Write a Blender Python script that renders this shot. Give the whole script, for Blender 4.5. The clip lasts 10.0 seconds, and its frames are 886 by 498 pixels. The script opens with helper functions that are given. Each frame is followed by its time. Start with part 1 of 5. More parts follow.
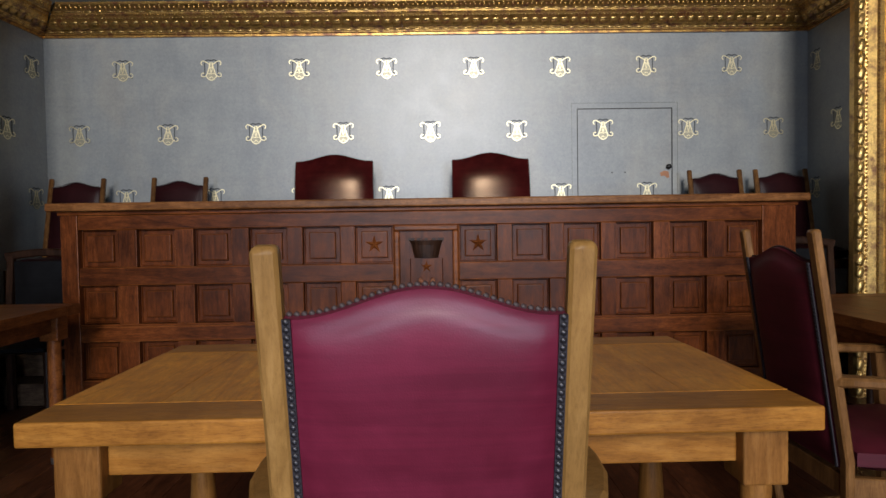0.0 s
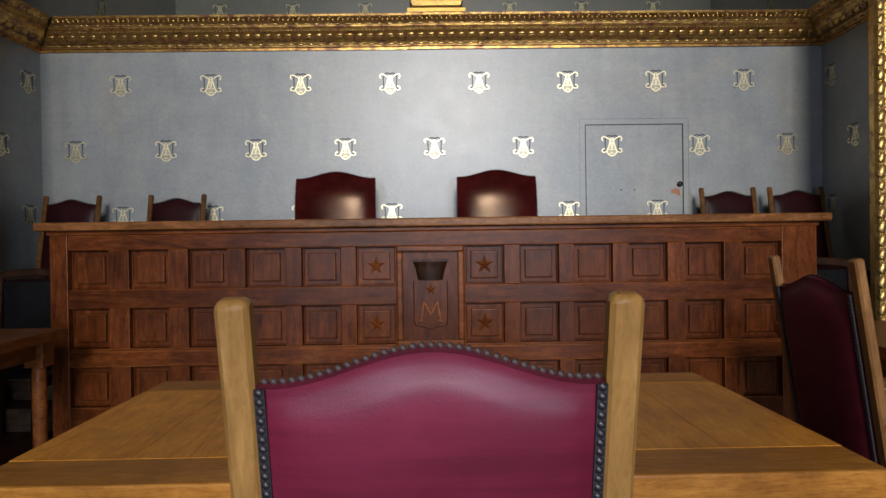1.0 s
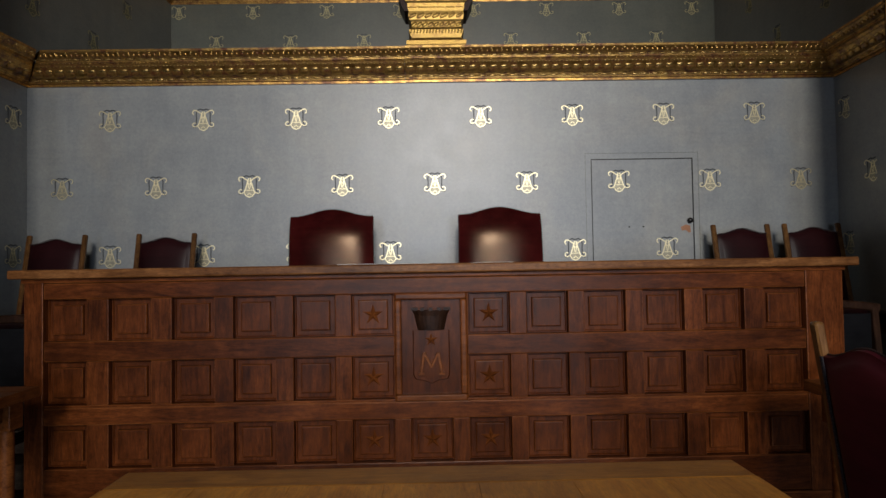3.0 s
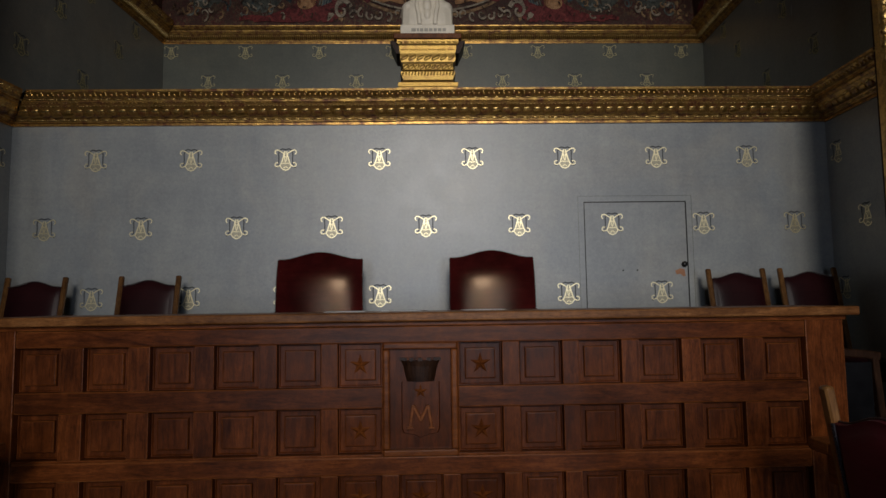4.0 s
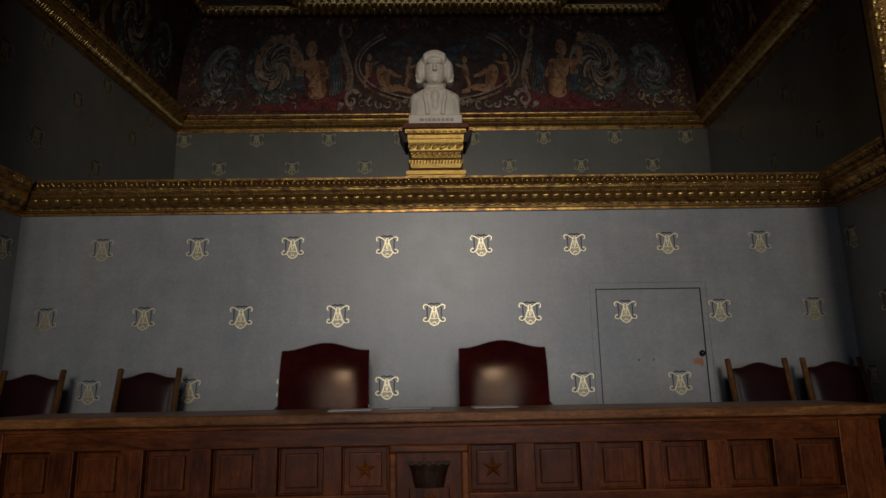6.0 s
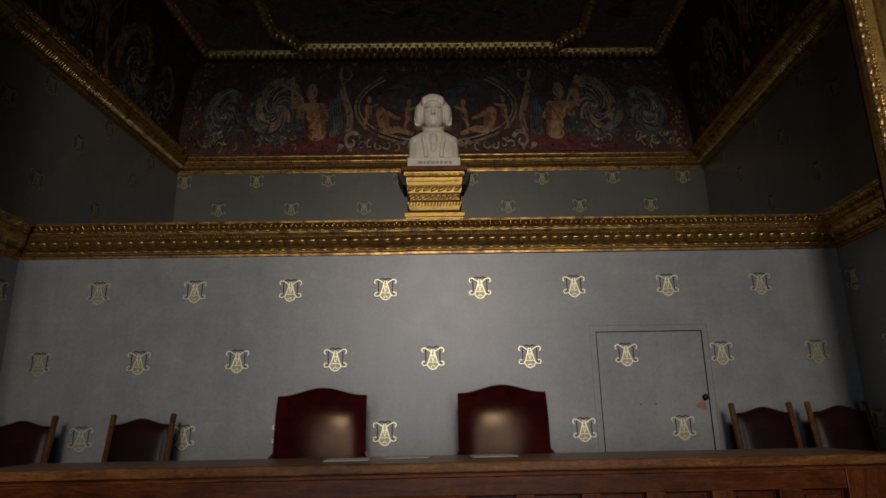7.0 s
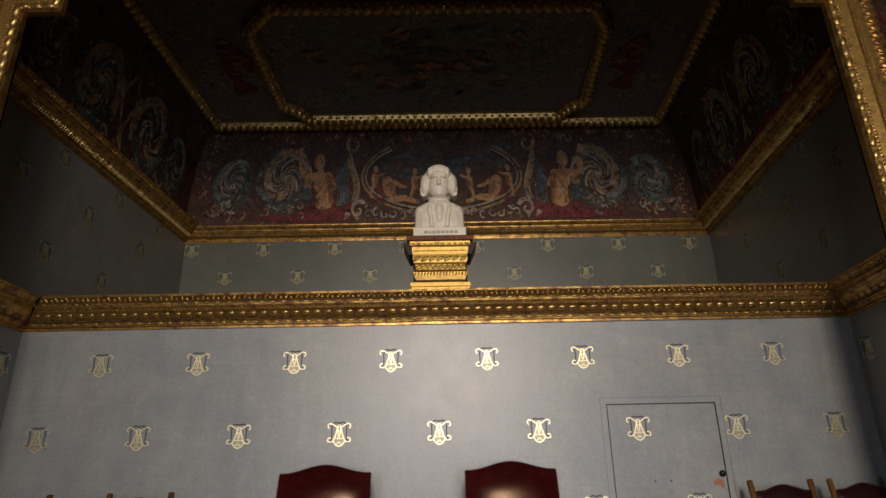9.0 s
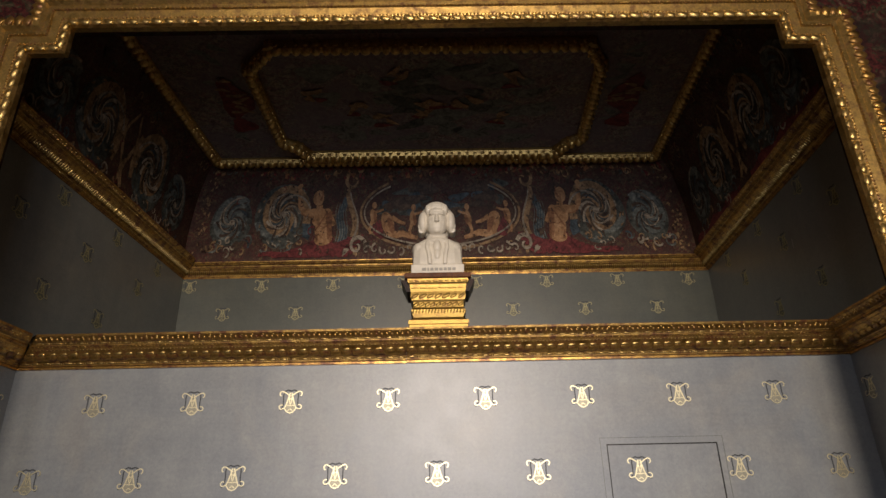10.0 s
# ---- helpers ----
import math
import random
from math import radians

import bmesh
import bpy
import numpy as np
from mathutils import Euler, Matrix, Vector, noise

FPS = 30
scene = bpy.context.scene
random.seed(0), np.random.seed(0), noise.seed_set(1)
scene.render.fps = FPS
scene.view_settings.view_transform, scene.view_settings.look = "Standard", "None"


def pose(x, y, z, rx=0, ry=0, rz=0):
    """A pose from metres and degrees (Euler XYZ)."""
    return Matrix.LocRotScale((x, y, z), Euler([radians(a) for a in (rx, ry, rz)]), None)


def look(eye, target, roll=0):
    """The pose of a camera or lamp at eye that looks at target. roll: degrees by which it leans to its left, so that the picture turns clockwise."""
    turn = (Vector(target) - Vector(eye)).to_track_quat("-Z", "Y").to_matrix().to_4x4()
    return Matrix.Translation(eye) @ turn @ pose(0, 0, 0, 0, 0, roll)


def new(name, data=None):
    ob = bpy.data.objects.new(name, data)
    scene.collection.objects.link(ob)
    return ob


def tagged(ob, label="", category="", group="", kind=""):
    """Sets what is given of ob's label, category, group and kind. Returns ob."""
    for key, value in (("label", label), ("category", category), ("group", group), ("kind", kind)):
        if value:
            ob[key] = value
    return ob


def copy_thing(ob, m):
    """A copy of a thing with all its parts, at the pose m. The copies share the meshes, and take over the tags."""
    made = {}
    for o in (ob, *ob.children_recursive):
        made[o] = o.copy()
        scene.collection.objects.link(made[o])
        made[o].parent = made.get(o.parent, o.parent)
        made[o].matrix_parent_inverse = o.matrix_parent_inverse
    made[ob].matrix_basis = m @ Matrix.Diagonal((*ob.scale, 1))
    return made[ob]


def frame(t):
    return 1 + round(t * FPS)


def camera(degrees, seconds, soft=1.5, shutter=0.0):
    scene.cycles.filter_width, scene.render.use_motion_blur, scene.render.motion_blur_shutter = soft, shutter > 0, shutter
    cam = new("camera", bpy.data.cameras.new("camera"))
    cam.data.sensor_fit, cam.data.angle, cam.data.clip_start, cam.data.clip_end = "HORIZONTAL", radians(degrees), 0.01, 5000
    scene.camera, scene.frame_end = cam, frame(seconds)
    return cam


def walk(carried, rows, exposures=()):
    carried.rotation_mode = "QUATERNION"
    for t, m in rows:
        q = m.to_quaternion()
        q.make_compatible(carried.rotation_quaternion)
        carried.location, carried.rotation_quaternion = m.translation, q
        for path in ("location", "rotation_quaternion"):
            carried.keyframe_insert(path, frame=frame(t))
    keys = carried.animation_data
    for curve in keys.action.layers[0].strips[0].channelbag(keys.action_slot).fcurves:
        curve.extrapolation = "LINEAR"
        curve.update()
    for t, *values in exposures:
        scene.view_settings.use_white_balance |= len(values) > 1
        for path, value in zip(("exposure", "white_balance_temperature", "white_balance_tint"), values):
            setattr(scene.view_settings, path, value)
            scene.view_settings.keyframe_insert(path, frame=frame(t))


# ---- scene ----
# ---- camera ----
cam = camera(69.7, 10.0)
EXPO = [(0.0, -0.42, 6200, 12), (2.0, -0.52, 6200, 12), (3.5, -1.2, 6400, 12), (4.5, -1.70, 6350, 12), (5.5, -2.1, 6550, 14), (7.5, -1.74, 6900, 15), (9.0, -1.0, 7050, 17), (10.0, -0.66, 7100, 18)]
PATH = [
    (0, (-0.0255, 0.1921, 1.1297), (0.0094, 1.8913, 1.0761), -0.9),
    (0.5, (-0.0348, 0.2762, 1.1415), (-0.0026, 1.9754, 1.1058), -0.8),
    (1, (-0.0289, 0.3434, 1.1653), (-0.0026, 2.0434, 1.1501), -0.8),
    (1.5, (-0.0246, 0.3919, 1.1841), (-0.0051, 2.0918, 1.1883), -0.9),
    (2, (-0.0331, 0.4599, 1.2087), (-0.0195, 2.1599, 1.2299), -0.8),
    (3.3, (-0.0246, 0.5788, 1.2996), (0.0102, 2.2771, 1.3685), -0.9),
    (3.5, (-0.0204, 0.5975, 1.3107), (0.0204, 2.2941, 1.3974), -0.8),
    (4, (-0.0187, 0.6426, 1.3464), (0.0306, 2.3358, 1.4892), -0.8),
    (4.5, (-0.0212, 0.6715, 1.3668), (0.0247, 2.3596, 1.5632), -0.9),
    (5, (-0.0255, 0.6978, 1.3898), (0.0136, 2.3783, 1.6439), -0.9),
    (5.5, (-0.0272, 0.7165, 1.4135), (0.0051, 2.3893, 1.7136), -0.9),
    (7, (-0.0144, 0.7361, 1.4824), (0.0196, 2.3766, 1.9253), -1.1),
    (7.5, (-0.0110, 0.7378, 1.5036), (0.0119, 2.3672, 1.9873), -1.1),
    (8, (-0.0093, 0.7395, 1.5104), (0.0017, 2.3554, 2.0409), -1.1),
    (8.5, (-0.0060, 0.7403, 1.5274), (0.0077, 2.3443, 2.0901), -1.2),
    (9, (-0.0102, 0.7429, 1.5410), (0.0094, 2.3333, 2.1437), -1.2),
    (9.5, (-0.0076, 0.7446, 1.5504), (0.0162, 2.3188, 2.1913), -1.3),
    (10, (0.0034, 0.7352, 1.5750), (0.0255, 2.2916, 2.2584), -1.3),
]
walk(cam, [(t, look(e, g, r)) for t, e, g, r in PATH], EXPO)

# ---- world and light ----
world = bpy.data.worlds.new("world")
scene.world = world
world.use_nodes = True
sky = world.node_tree.nodes.new("ShaderNodeTexSky")
sky.sky_type, sky.sun_disc = "NISHITA", False
sky.sun_elevation, sky.sun_rotation = radians(40), radians(180)
world.node_tree.links.new(sky.outputs[0], world.node_tree.nodes["Background"].inputs[0])
world.node_tree.nodes["Background"].inputs[1].default_value = 0.1


def opening_lamp(name, x, z, w, h, watts, wide, tone):
    """An area lamp in an opening of the unseen wall behind the tables."""
    lamp = bpy.data.lights.new(name, "AREA")
    lamp.shape, lamp.size, lamp.size_y, lamp.energy, lamp.color = "RECTANGLE", w, h, watts, tone
    lamp.spread = radians(wide)
    ob = new(name, lamp)
    ob.matrix_world = look((x, -7.45, z), (0.3, 5.4, 2.7 if z > 3 else 1.3))
    return ob


# a high window, its beam narrowed, and an added low fill lamp on each side
OPENINGS = [(-1.95, 1.4, 1.3, 2.4, 46.0, 80), (0.35, 4.8, 1.8, 2.8, 180.0, 60), (2.3, 1.4, 1.3, 2.4, 56.0, 80)]
WARM, COOL = (1.0, 0.94, 0.85), (0.76, 0.88, 1.08)
for wx, wz, ww, wh, we, wd in OPENINGS:
    opening_lamp("window_and_fill_lamp", wx, wz, ww, wh, we, wd, WARM if wz > 3 else COOL)


# ---- materials ----
def node_mat(name):
    m = bpy.data.materials.new(name)
    m.use_nodes = True
    nt = m.node_tree
    return m, nt, nt.nodes["Principled BSDF"]


def add(nt, kind, **kw):
    n = nt.nodes.new(kind)
    for k, v in kw.items():
        n.inputs[k.replace("_", " ")].default_value = v
    return n


def ramp(nt, fac, stops):
    n = nt.nodes.new("ShaderNodeValToRGB")
    el = n.color_ramp.elements
    while len(el) < len(stops):
        el.new(0.5)
    for e, (p, c) in zip(el, stops):
        e.position, e.color = p, (*c, 1)
    nt.links.new(fac, n.inputs[0])
    return n.outputs[0]


def mixed(nt, fac, a, b, mode="MIX"):
    n = nt.nodes.new("ShaderNodeMix")
    n.data_type, n.blend_type = "RGBA", mode
    for sock, v in ((n.inputs[0], fac), (n.inputs[6], a), (n.inputs[7], b)):
        if hasattr(v, "default_value"):
            nt.links.new(v, sock)
        elif isinstance(v, (int, float)):
            sock.default_value = v
        else:
            sock.default_value = (*v, 1)
    return n.outputs[2]


def coords(nt, scale=(1, 1, 1)):
    c = nt.nodes.new("ShaderNodeTexCoord")
    m = nt.nodes.new("ShaderNodeMapping")
    m.inputs["Scale"].default_value = scale
    nt.links.new(c.outputs["Object"], m.inputs[0])
    return m.outputs[0]


def noise_tex(nt, vec, scale, detail=5, rough=0.6, distort=0.0):
    n = add(nt, "ShaderNodeTexNoise", Scale=scale, Detail=detail, Roughness=rough, Distortion=distort)
    nt.links.new(vec, n.inputs["Vector"])
    return n.outputs[0]


def bump(nt, bsdf, height, strength, dist):
    b = add(nt, "ShaderNodeBump", Strength=strength, Distance=dist)
    nt.links.new(height, b.inputs["Height"])
    nt.links.new(b.outputs[0], bsdf.inputs["Normal"])


def wood(name, dark, mid, light, along="X", rough=(0.3, 0.5), scale=1.0, grain=1.0):
    """Oak-like grain that runs along one axis of the object."""
    m, nt, b = node_mat(name)
    s = {"X": (2.4, 19, 19), "Y": (19, 2.4, 19), "Z": (19, 19, 2.4)}[along]
    vec = coords(nt, tuple(a * scale for a in s))
    info = nt.nodes.new("ShaderNodeObjectInfo")
    off = nt.nodes.new("ShaderNodeVectorMath")
    off.operation = "MULTIPLY_ADD"
    nt.links.new(info.outputs["Random"], off.inputs[0])
    off.inputs[1].default_value = (37, 53, 71)
    nt.links.new(vec, off.inputs[2])
    v = off.outputs[0]
    g1 = noise_tex(nt, v, 1.3, 6, 0.65, 1.2)
    g2 = noise_tex(nt, v, 6.0, 4, 0.7, 0.3)
    big = noise_tex(nt, coords(nt, (1, 1, 1)), 2.3, 3, 0.6)
    col = ramp(nt, g1, [(0.25, dark), (0.5, mid), (0.78, light)])
    fine = ramp(nt, g2, [(0.36, (0.62, 0.57, 0.53)), (0.6, (1.08, 1.07, 1.05))])
    col = mixed(nt, 0.8 * grain, col, fine, "MULTIPLY")
    pores = noise_tex(nt, v, 17.0, 3, 0.75, 0.2)
    col = mixed(nt, 0.8 * grain, col, ramp(nt, pores, [(0.36, (0.5, 0.44, 0.4)), (0.5, (1.03, 1.03, 1.03))]), "MULTIPLY")
    scuff = noise_tex(nt, coords(nt, (1, 1, 1)), 21.0, 4, 0.7, 0.5)
    col = mixed(nt, 0.5 * grain, col, ramp(nt, scuff, [(0.34, (0.5, 0.43, 0.39)), (0.62, (1.16, 1.16, 1.16))]), "MULTIPLY")
    stain = ramp(nt, big, [(0.3, (0.62, 0.56, 0.52)), (0.65, (1.35, 1.3, 1.25))])
    col = mixed(nt, 0.7, col, stain, "MULTIPLY")
    piece = ramp(nt, info.outputs["Random"], [(0.0, (0.66, 0.63, 0.62)), (1.0, (1.28, 1.3, 1.3))])
    col = mixed(nt, 0.75 * grain, col, piece, "MULTIPLY")
    nt.links.new(col, b.inputs["Base Color"])
    rr = nt.nodes.new("ShaderNodeMapRange")
    rr.inputs[3].default_value, rr.inputs[4].default_value = rough
    nt.links.new(g2, rr.inputs[0])
    nt.links.new(rr.outputs[0], b.inputs["Roughness"])
    b.inputs["Specular IOR Level"].default_value = 0.17
    bump(nt, b, mixed(nt, 0.5, g2, pores), 0.35, 0.002)
    return m


def leather(name, base, worn, rough=0.32, gloss=0.5, tint=(1, 1, 1)):
    m, nt, b = node_mat(name)
    vec = coords(nt)
    v1 = noise_tex(nt, vec, 5, 4, 0.6)
    v2 = noise_tex(nt, vec, 60, 3, 0.6)
    vo = add(nt, "ShaderNodeTexVoronoi", Scale=420.0)
    nt.links.new(vec, vo.inputs["Vector"])
    c = ramp(nt, v1, [(0.3, base), (0.75, worn)])
    crease = noise_tex(nt, coords(nt, (2.5, 2.5, 46)), 1.0, 5, 0.7, 0.4)
    blot = noise_tex(nt, vec, 2.2, 5, 0.65, 0.6)
    c = mixed(nt, 0.8, c, ramp(nt, blot, [(0.34, (0.55, 0.5, 0.5)), (0.66, (1.25, 1.3, 1.3))]), "MULTIPLY")
    c = mixed(nt, 0.55, c, ramp(nt, crease, [(0.35, (0.7, 0.7, 0.72)), (0.65, (1.2, 1.2, 1.2))]), "MULTIPLY")
    nt.links.new(c, b.inputs["Base Color"])
    b.inputs["Specular IOR Level"].default_value = gloss
    b.inputs["Specular Tint"].default_value = (*tint, 1)
    rr = nt.nodes.new("ShaderNodeMapRange")
    rr.inputs[3].default_value, rr.inputs[4].default_value = rough - 0.10, rough + 0.14
    nt.links.new(mixed(nt, 0.6, v2, blot), rr.inputs[0])
    nt.links.new(rr.outputs[0], b.inputs["Roughness"])
    bump(nt, b, mixed(nt, 0.1, vo.outputs["Distance"], v2), 0.12, 0.0008)
    return m


def plain(name, col, rough=0.5, metal=0.0, var=0.25, scale=8.0, relief=0.1):
    m, nt, b = node_mat(name)
    vec = coords(nt)
    v = noise_tex(nt, vec, scale, 5, 0.65)
    lo = tuple(c * (1 - var) for c in col)
    hi = tuple(min(1, c * (1 + var)) for c in col)
    nt.links.new(ramp(nt, v, [(0.3, lo), (0.7, hi)]), b.inputs["Base Color"])
    b.inputs["Roughness"].default_value, b.inputs["Metallic"].default_value = rough, metal
    f = noise_tex(nt, vec, scale * 9, 3, 0.6)
    bump(nt, b, f, relief, 0.003)
    return m


def gilding(name, gold, bole, amount=0.5, rough=0.3):
    """Leaf gold rubbed through to its red-brown ground in places."""
    m, nt, b = node_mat(name)
    vec = coords(nt)
    v1 = noise_tex(nt, vec, 14, 5, 0.7)
    v2 = noise_tex(nt, vec, 90, 4, 0.7)
    wear = ramp(nt, v1, [(amount - 0.1, (1, 1, 1)), (amount + 0.12, (0, 0, 0))])
    tint = ramp(nt, v2, [(0.3, tuple(c * 0.6 for c in gold)), (0.7, gold)])
    nt.links.new(mixed(nt, wear, tint, bole), b.inputs["Base Color"])
    inv = nt.nodes.new("ShaderNodeMapRange")
    inv.inputs[3].default_value, inv.inputs[4].default_value = 1.0, 0.35
    nt.links.new(wear, inv.inputs[0])
    nt.links.new(inv.outputs[0], b.inputs["Metallic"])
    rr = nt.nodes.new("ShaderNodeMapRange")
    rr.inputs[3].default_value, rr.inputs[4].default_value = rough - 0.08, rough + 0.2
    nt.links.new(v2, rr.inputs[0])
    nt.links.new(rr.outputs[0], b.inputs["Roughness"])
    bump(nt, b, v2, 0.35, 0.004)
    return m


def wall_paint(name, col):
    """Old blue-grey distemper with a slight sheen, patches and scuffs."""
    m, nt, b = node_mat(name)
    vec = coords(nt)
    big = noise_tex(nt, vec, 1.1, 4, 0.6, 0.4)
    mid = noise_tex(nt, vec, 5, 6, 0.7)
    streak = noise_tex(nt, coords(nt, (6, 6, 0.8)), 2.0, 4, 0.6)
    c = ramp(nt, big, [(0.3, tuple(a * 0.84 for a in col)), (0.7, (col[0] * 1.14, col[1] * 1.1, col[2] * 1.03))])
    warm = noise_tex(nt, vec, 1.7, 5, 0.65, 0.8)
    c = mixed(nt, ramp(nt, warm, [(0.45, (0, 0, 0)), (0.7, (0.55, 0.55, 0.55))]), c, (col[0] * 1.22, col[1] * 1.08, col[2] * 0.92))
    c = mixed(nt, 0.5, c, ramp(nt, mid, [(0.35, (0.8, 0.8, 0.82)), (0.65, (1.1, 1.08, 1.04))]), "MULTIPLY")
    fine = noise_tex(nt, vec, 44, 7, 0.8, 0.5)
    c = mixed(nt, 0.55, c, ramp(nt, fine, [(0.36, (0.74, 0.74, 0.77)), (0.64, (1.14, 1.13, 1.09))]), "MULTIPLY")
    c = mixed(nt, 0.3, c, ramp(nt, streak, [(0.35, (0.82, 0.83, 0.85)), (0.7, (1.08, 1.08, 1.06))]), "MULTIPLY")
    brushed = noise_tex(nt, coords(nt, (0.7, 0.7, 9)), 2.6, 6, 0.7, 0.7)
    c = mixed(nt, 0.2, c, ramp(nt, brushed, [(0.36, (0.8, 0.81, 0.84)), (0.66, (1.1, 1.09, 1.05))]), "MULTIPLY")
    nt.links.new(c, b.inputs["Base Color"])
    rr = nt.nodes.new("ShaderNodeMapRange")
    rr.inputs[3].default_value, rr.inputs[4].default_value = 0.33, 0.47
    nt.links.new(mid, rr.inputs[0])
    nt.links.new(rr.outputs[0], b.inputs["Roughness"])
    f = noise_tex(nt, vec, 30, 4, 0.6)
    b.inputs["Specular IOR Level"].default_value = 0.75
    bump(nt, b, mixed(nt, 0.3, mid, f), 0.10, 0.008)
    return m


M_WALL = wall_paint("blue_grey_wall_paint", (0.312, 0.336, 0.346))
# Wall paint darkened above the cornice: the recess's dimness put into its colour
M_WALL_UPPER = wall_paint("shade_toned_blue_grey_paint", (0.121, 0.132, 0.108))
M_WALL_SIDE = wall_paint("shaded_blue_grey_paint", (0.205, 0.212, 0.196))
M_GOLD = gilding("worn_gilding", (0.73, 0.425, 0.115), (0.15, 0.052, 0.018), 0.47, 0.28)
M_GOLD_BRIGHT = gilding("bright_gilding", (0.88, 0.60, 0.21), (0.22, 0.09, 0.03), 0.38, 0.32)
M_GOLD_OLD = gilding("mellow_gilding", (0.45, 0.285, 0.078), (0.20, 0.085, 0.028), 0.36, 0.34)
M_GOLD_FRAME = gilding("frame_gilding", (0.80, 0.51, 0.16), (0.18, 0.07, 0.025), 0.42, 0.31)
M_BENCH_X = wood("dark_oak_rails", (0.036, 0.0084, 0.0018), (0.127, 0.0352, 0.0076), (0.225, 0.068, 0.0163), "X", (0.25, 0.45), 1.0, 0.95)
M_BENCH_Z = wood("dark_oak_stiles", (0.036, 0.0086, 0.0018), (0.121, 0.0332, 0.0073), (0.212, 0.062, 0.0152), "Z", (0.25, 0.45), 1.0, 0.95)
M_BENCH_P = wood("dark_oak_panels", (0.034, 0.0080, 0.0018), (0.112, 0.0304, 0.0067), (0.192, 0.054, 0.0132), "Z", (0.25, 0.45), 1.0, 0.8)
M_BENCH_TOP = wood("bench_top_oak", (0.095, 0.036, 0.0095), (0.25, 0.108, 0.034), (0.40, 0.20, 0.075), "X", (0.28, 0.45))
# Light from above put into the top's oak; ends, rails, uprights step darker
M_TABLE = wood("honey_oak_top_lit", (0.37, 0.138, 0.016), (0.56, 0.242, 0.030), (0.66, 0.32, 0.050), "Y", (0.3, 0.48), 1.0, 0.55)
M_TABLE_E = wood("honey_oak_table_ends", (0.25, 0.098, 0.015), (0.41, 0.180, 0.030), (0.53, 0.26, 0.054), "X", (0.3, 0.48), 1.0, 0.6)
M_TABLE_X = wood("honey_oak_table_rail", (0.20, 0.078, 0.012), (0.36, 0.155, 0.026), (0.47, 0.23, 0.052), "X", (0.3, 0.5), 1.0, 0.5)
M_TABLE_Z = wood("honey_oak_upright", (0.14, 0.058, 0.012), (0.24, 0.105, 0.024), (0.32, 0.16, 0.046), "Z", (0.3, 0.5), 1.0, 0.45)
M_SIDE_TABLE = wood("russet_oak_table", (0.0805, 0.0253, 0.0069), (0.1840, 0.0633, 0.0161), (0.2760, 0.1035, 0.0299), "Y", (0.28, 0.48))
M_CHAIR = wood("pale_oak_chair", (0.18, 0.092, 0.024), (0.28, 0.155, 0.046), (0.36, 0.21, 0.072), "Z", (0.32, 0.5), 1.0, 0.3)
M_CHAIR_DARK = wood("brown_oak_chair", (0.07, 0.032, 0.010), (0.14, 0.068, 0.022), (0.20, 0.105, 0.038), "Z", (0.35, 0.5))
M_CHAIR_MID = wood("mid_brown_oak_chair", (0.10, 0.046, 0.014), (0.19, 0.092, 0.030), (0.26, 0.135, 0.048), "Z", (0.35, 0.5), 1.0, 0.6)
# Worn, lighter oak; on bevels it also holds light caught along the edges
M_WORN = wood("worn_lit_oak_edges", (0.085, 0.0245, 0.0060), (0.19, 0.060, 0.0150), (0.31, 0.110, 0.0320), "X", (0.25, 0.4), 1.0, 0.7)
M_DARKWOOD = wood("black_brown_wood", (0.012, 0.006, 0.004), (0.03, 0.014, 0.008), (0.055, 0.026, 0.014), "Z", (0.3, 0.5))
M_FLOOR = wood("dark_floor_boards", (0.034, 0.012, 0.006), (0.095, 0.034, 0.015), (0.16, 0.060, 0.025), "Y", (0.3, 0.5))
M_RED = leather("crimson_leather", (0.118, 0.0105, 0.026), (0.165, 0.019, 0.044), 0.32, 0.32)
M_RED_DARK = leather("oxblood_leather", (0.026, 0.0022, 0.0030), (0.062, 0.0065, 0.006), 0.22, 0.36, (1.0, 0.70, 0.46))
# Leather of the dais chairs, darkened so that their shade sits in its colour
M_RED_SHADED = leather("shade_toned_red_leather", (0.014, 0.003, 0.004), (0.030, 0.006, 0.007), 0.36, 0.2)
M_BLACK = leather("black_leather", (0.006, 0.006, 0.007), (0.012, 0.012, 0.013), 0.45, 0.06)
M_NAIL = plain("blackened_nails", (0.035, 0.032, 0.036), 0.4, 0.6)
M_NAIL_RED = plain("leather_covered_nails", (0.030, 0.013, 0.012), 0.55, 0.0)
M_GIMP = plain("dark_braid", (0.02, 0.016, 0.022), 0.7)
M_MARBLE = plain("aged_white_marble", (0.72, 0.65, 0.52), 0.45, 0.0, 0.12, 9.0, 0.05)
M_LETTER = plain("incised_grey", (0.40, 0.37, 0.31), 0.7, 0.0, 0.1)
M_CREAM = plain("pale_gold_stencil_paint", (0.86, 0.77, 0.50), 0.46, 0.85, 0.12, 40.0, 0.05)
# Monograms above the cornice: recess dimness put into duller stencil colours
M_DIM_GOLD = plain("dimmed_gold_stencil_paint", (0.50, 0.44, 0.23), 0.55, 0.3, 0.15, 40.0, 0.05)
M_DIM_FIELD = plain("dimmed_olive_stencil_paint", (0.17, 0.165, 0.11), 0.55, 0.0, 0.15, 40.0, 0.05)
M_SHADOW_INK = plain("dark_stencil_paint", (0.055, 0.06, 0.065), 0.5, 0.0, 0.2, 40.0, 0.05)
M_TAN = plain("buff_stencil_paint", (0.42, 0.39, 0.29), 0.5, 0.55, 0.12, 40.0, 0.05)
M_PLASTER = plain("grey_plaster", (0.38, 0.37, 0.35), 0.8, 0.0, 0.12, 3.0, 0.1)
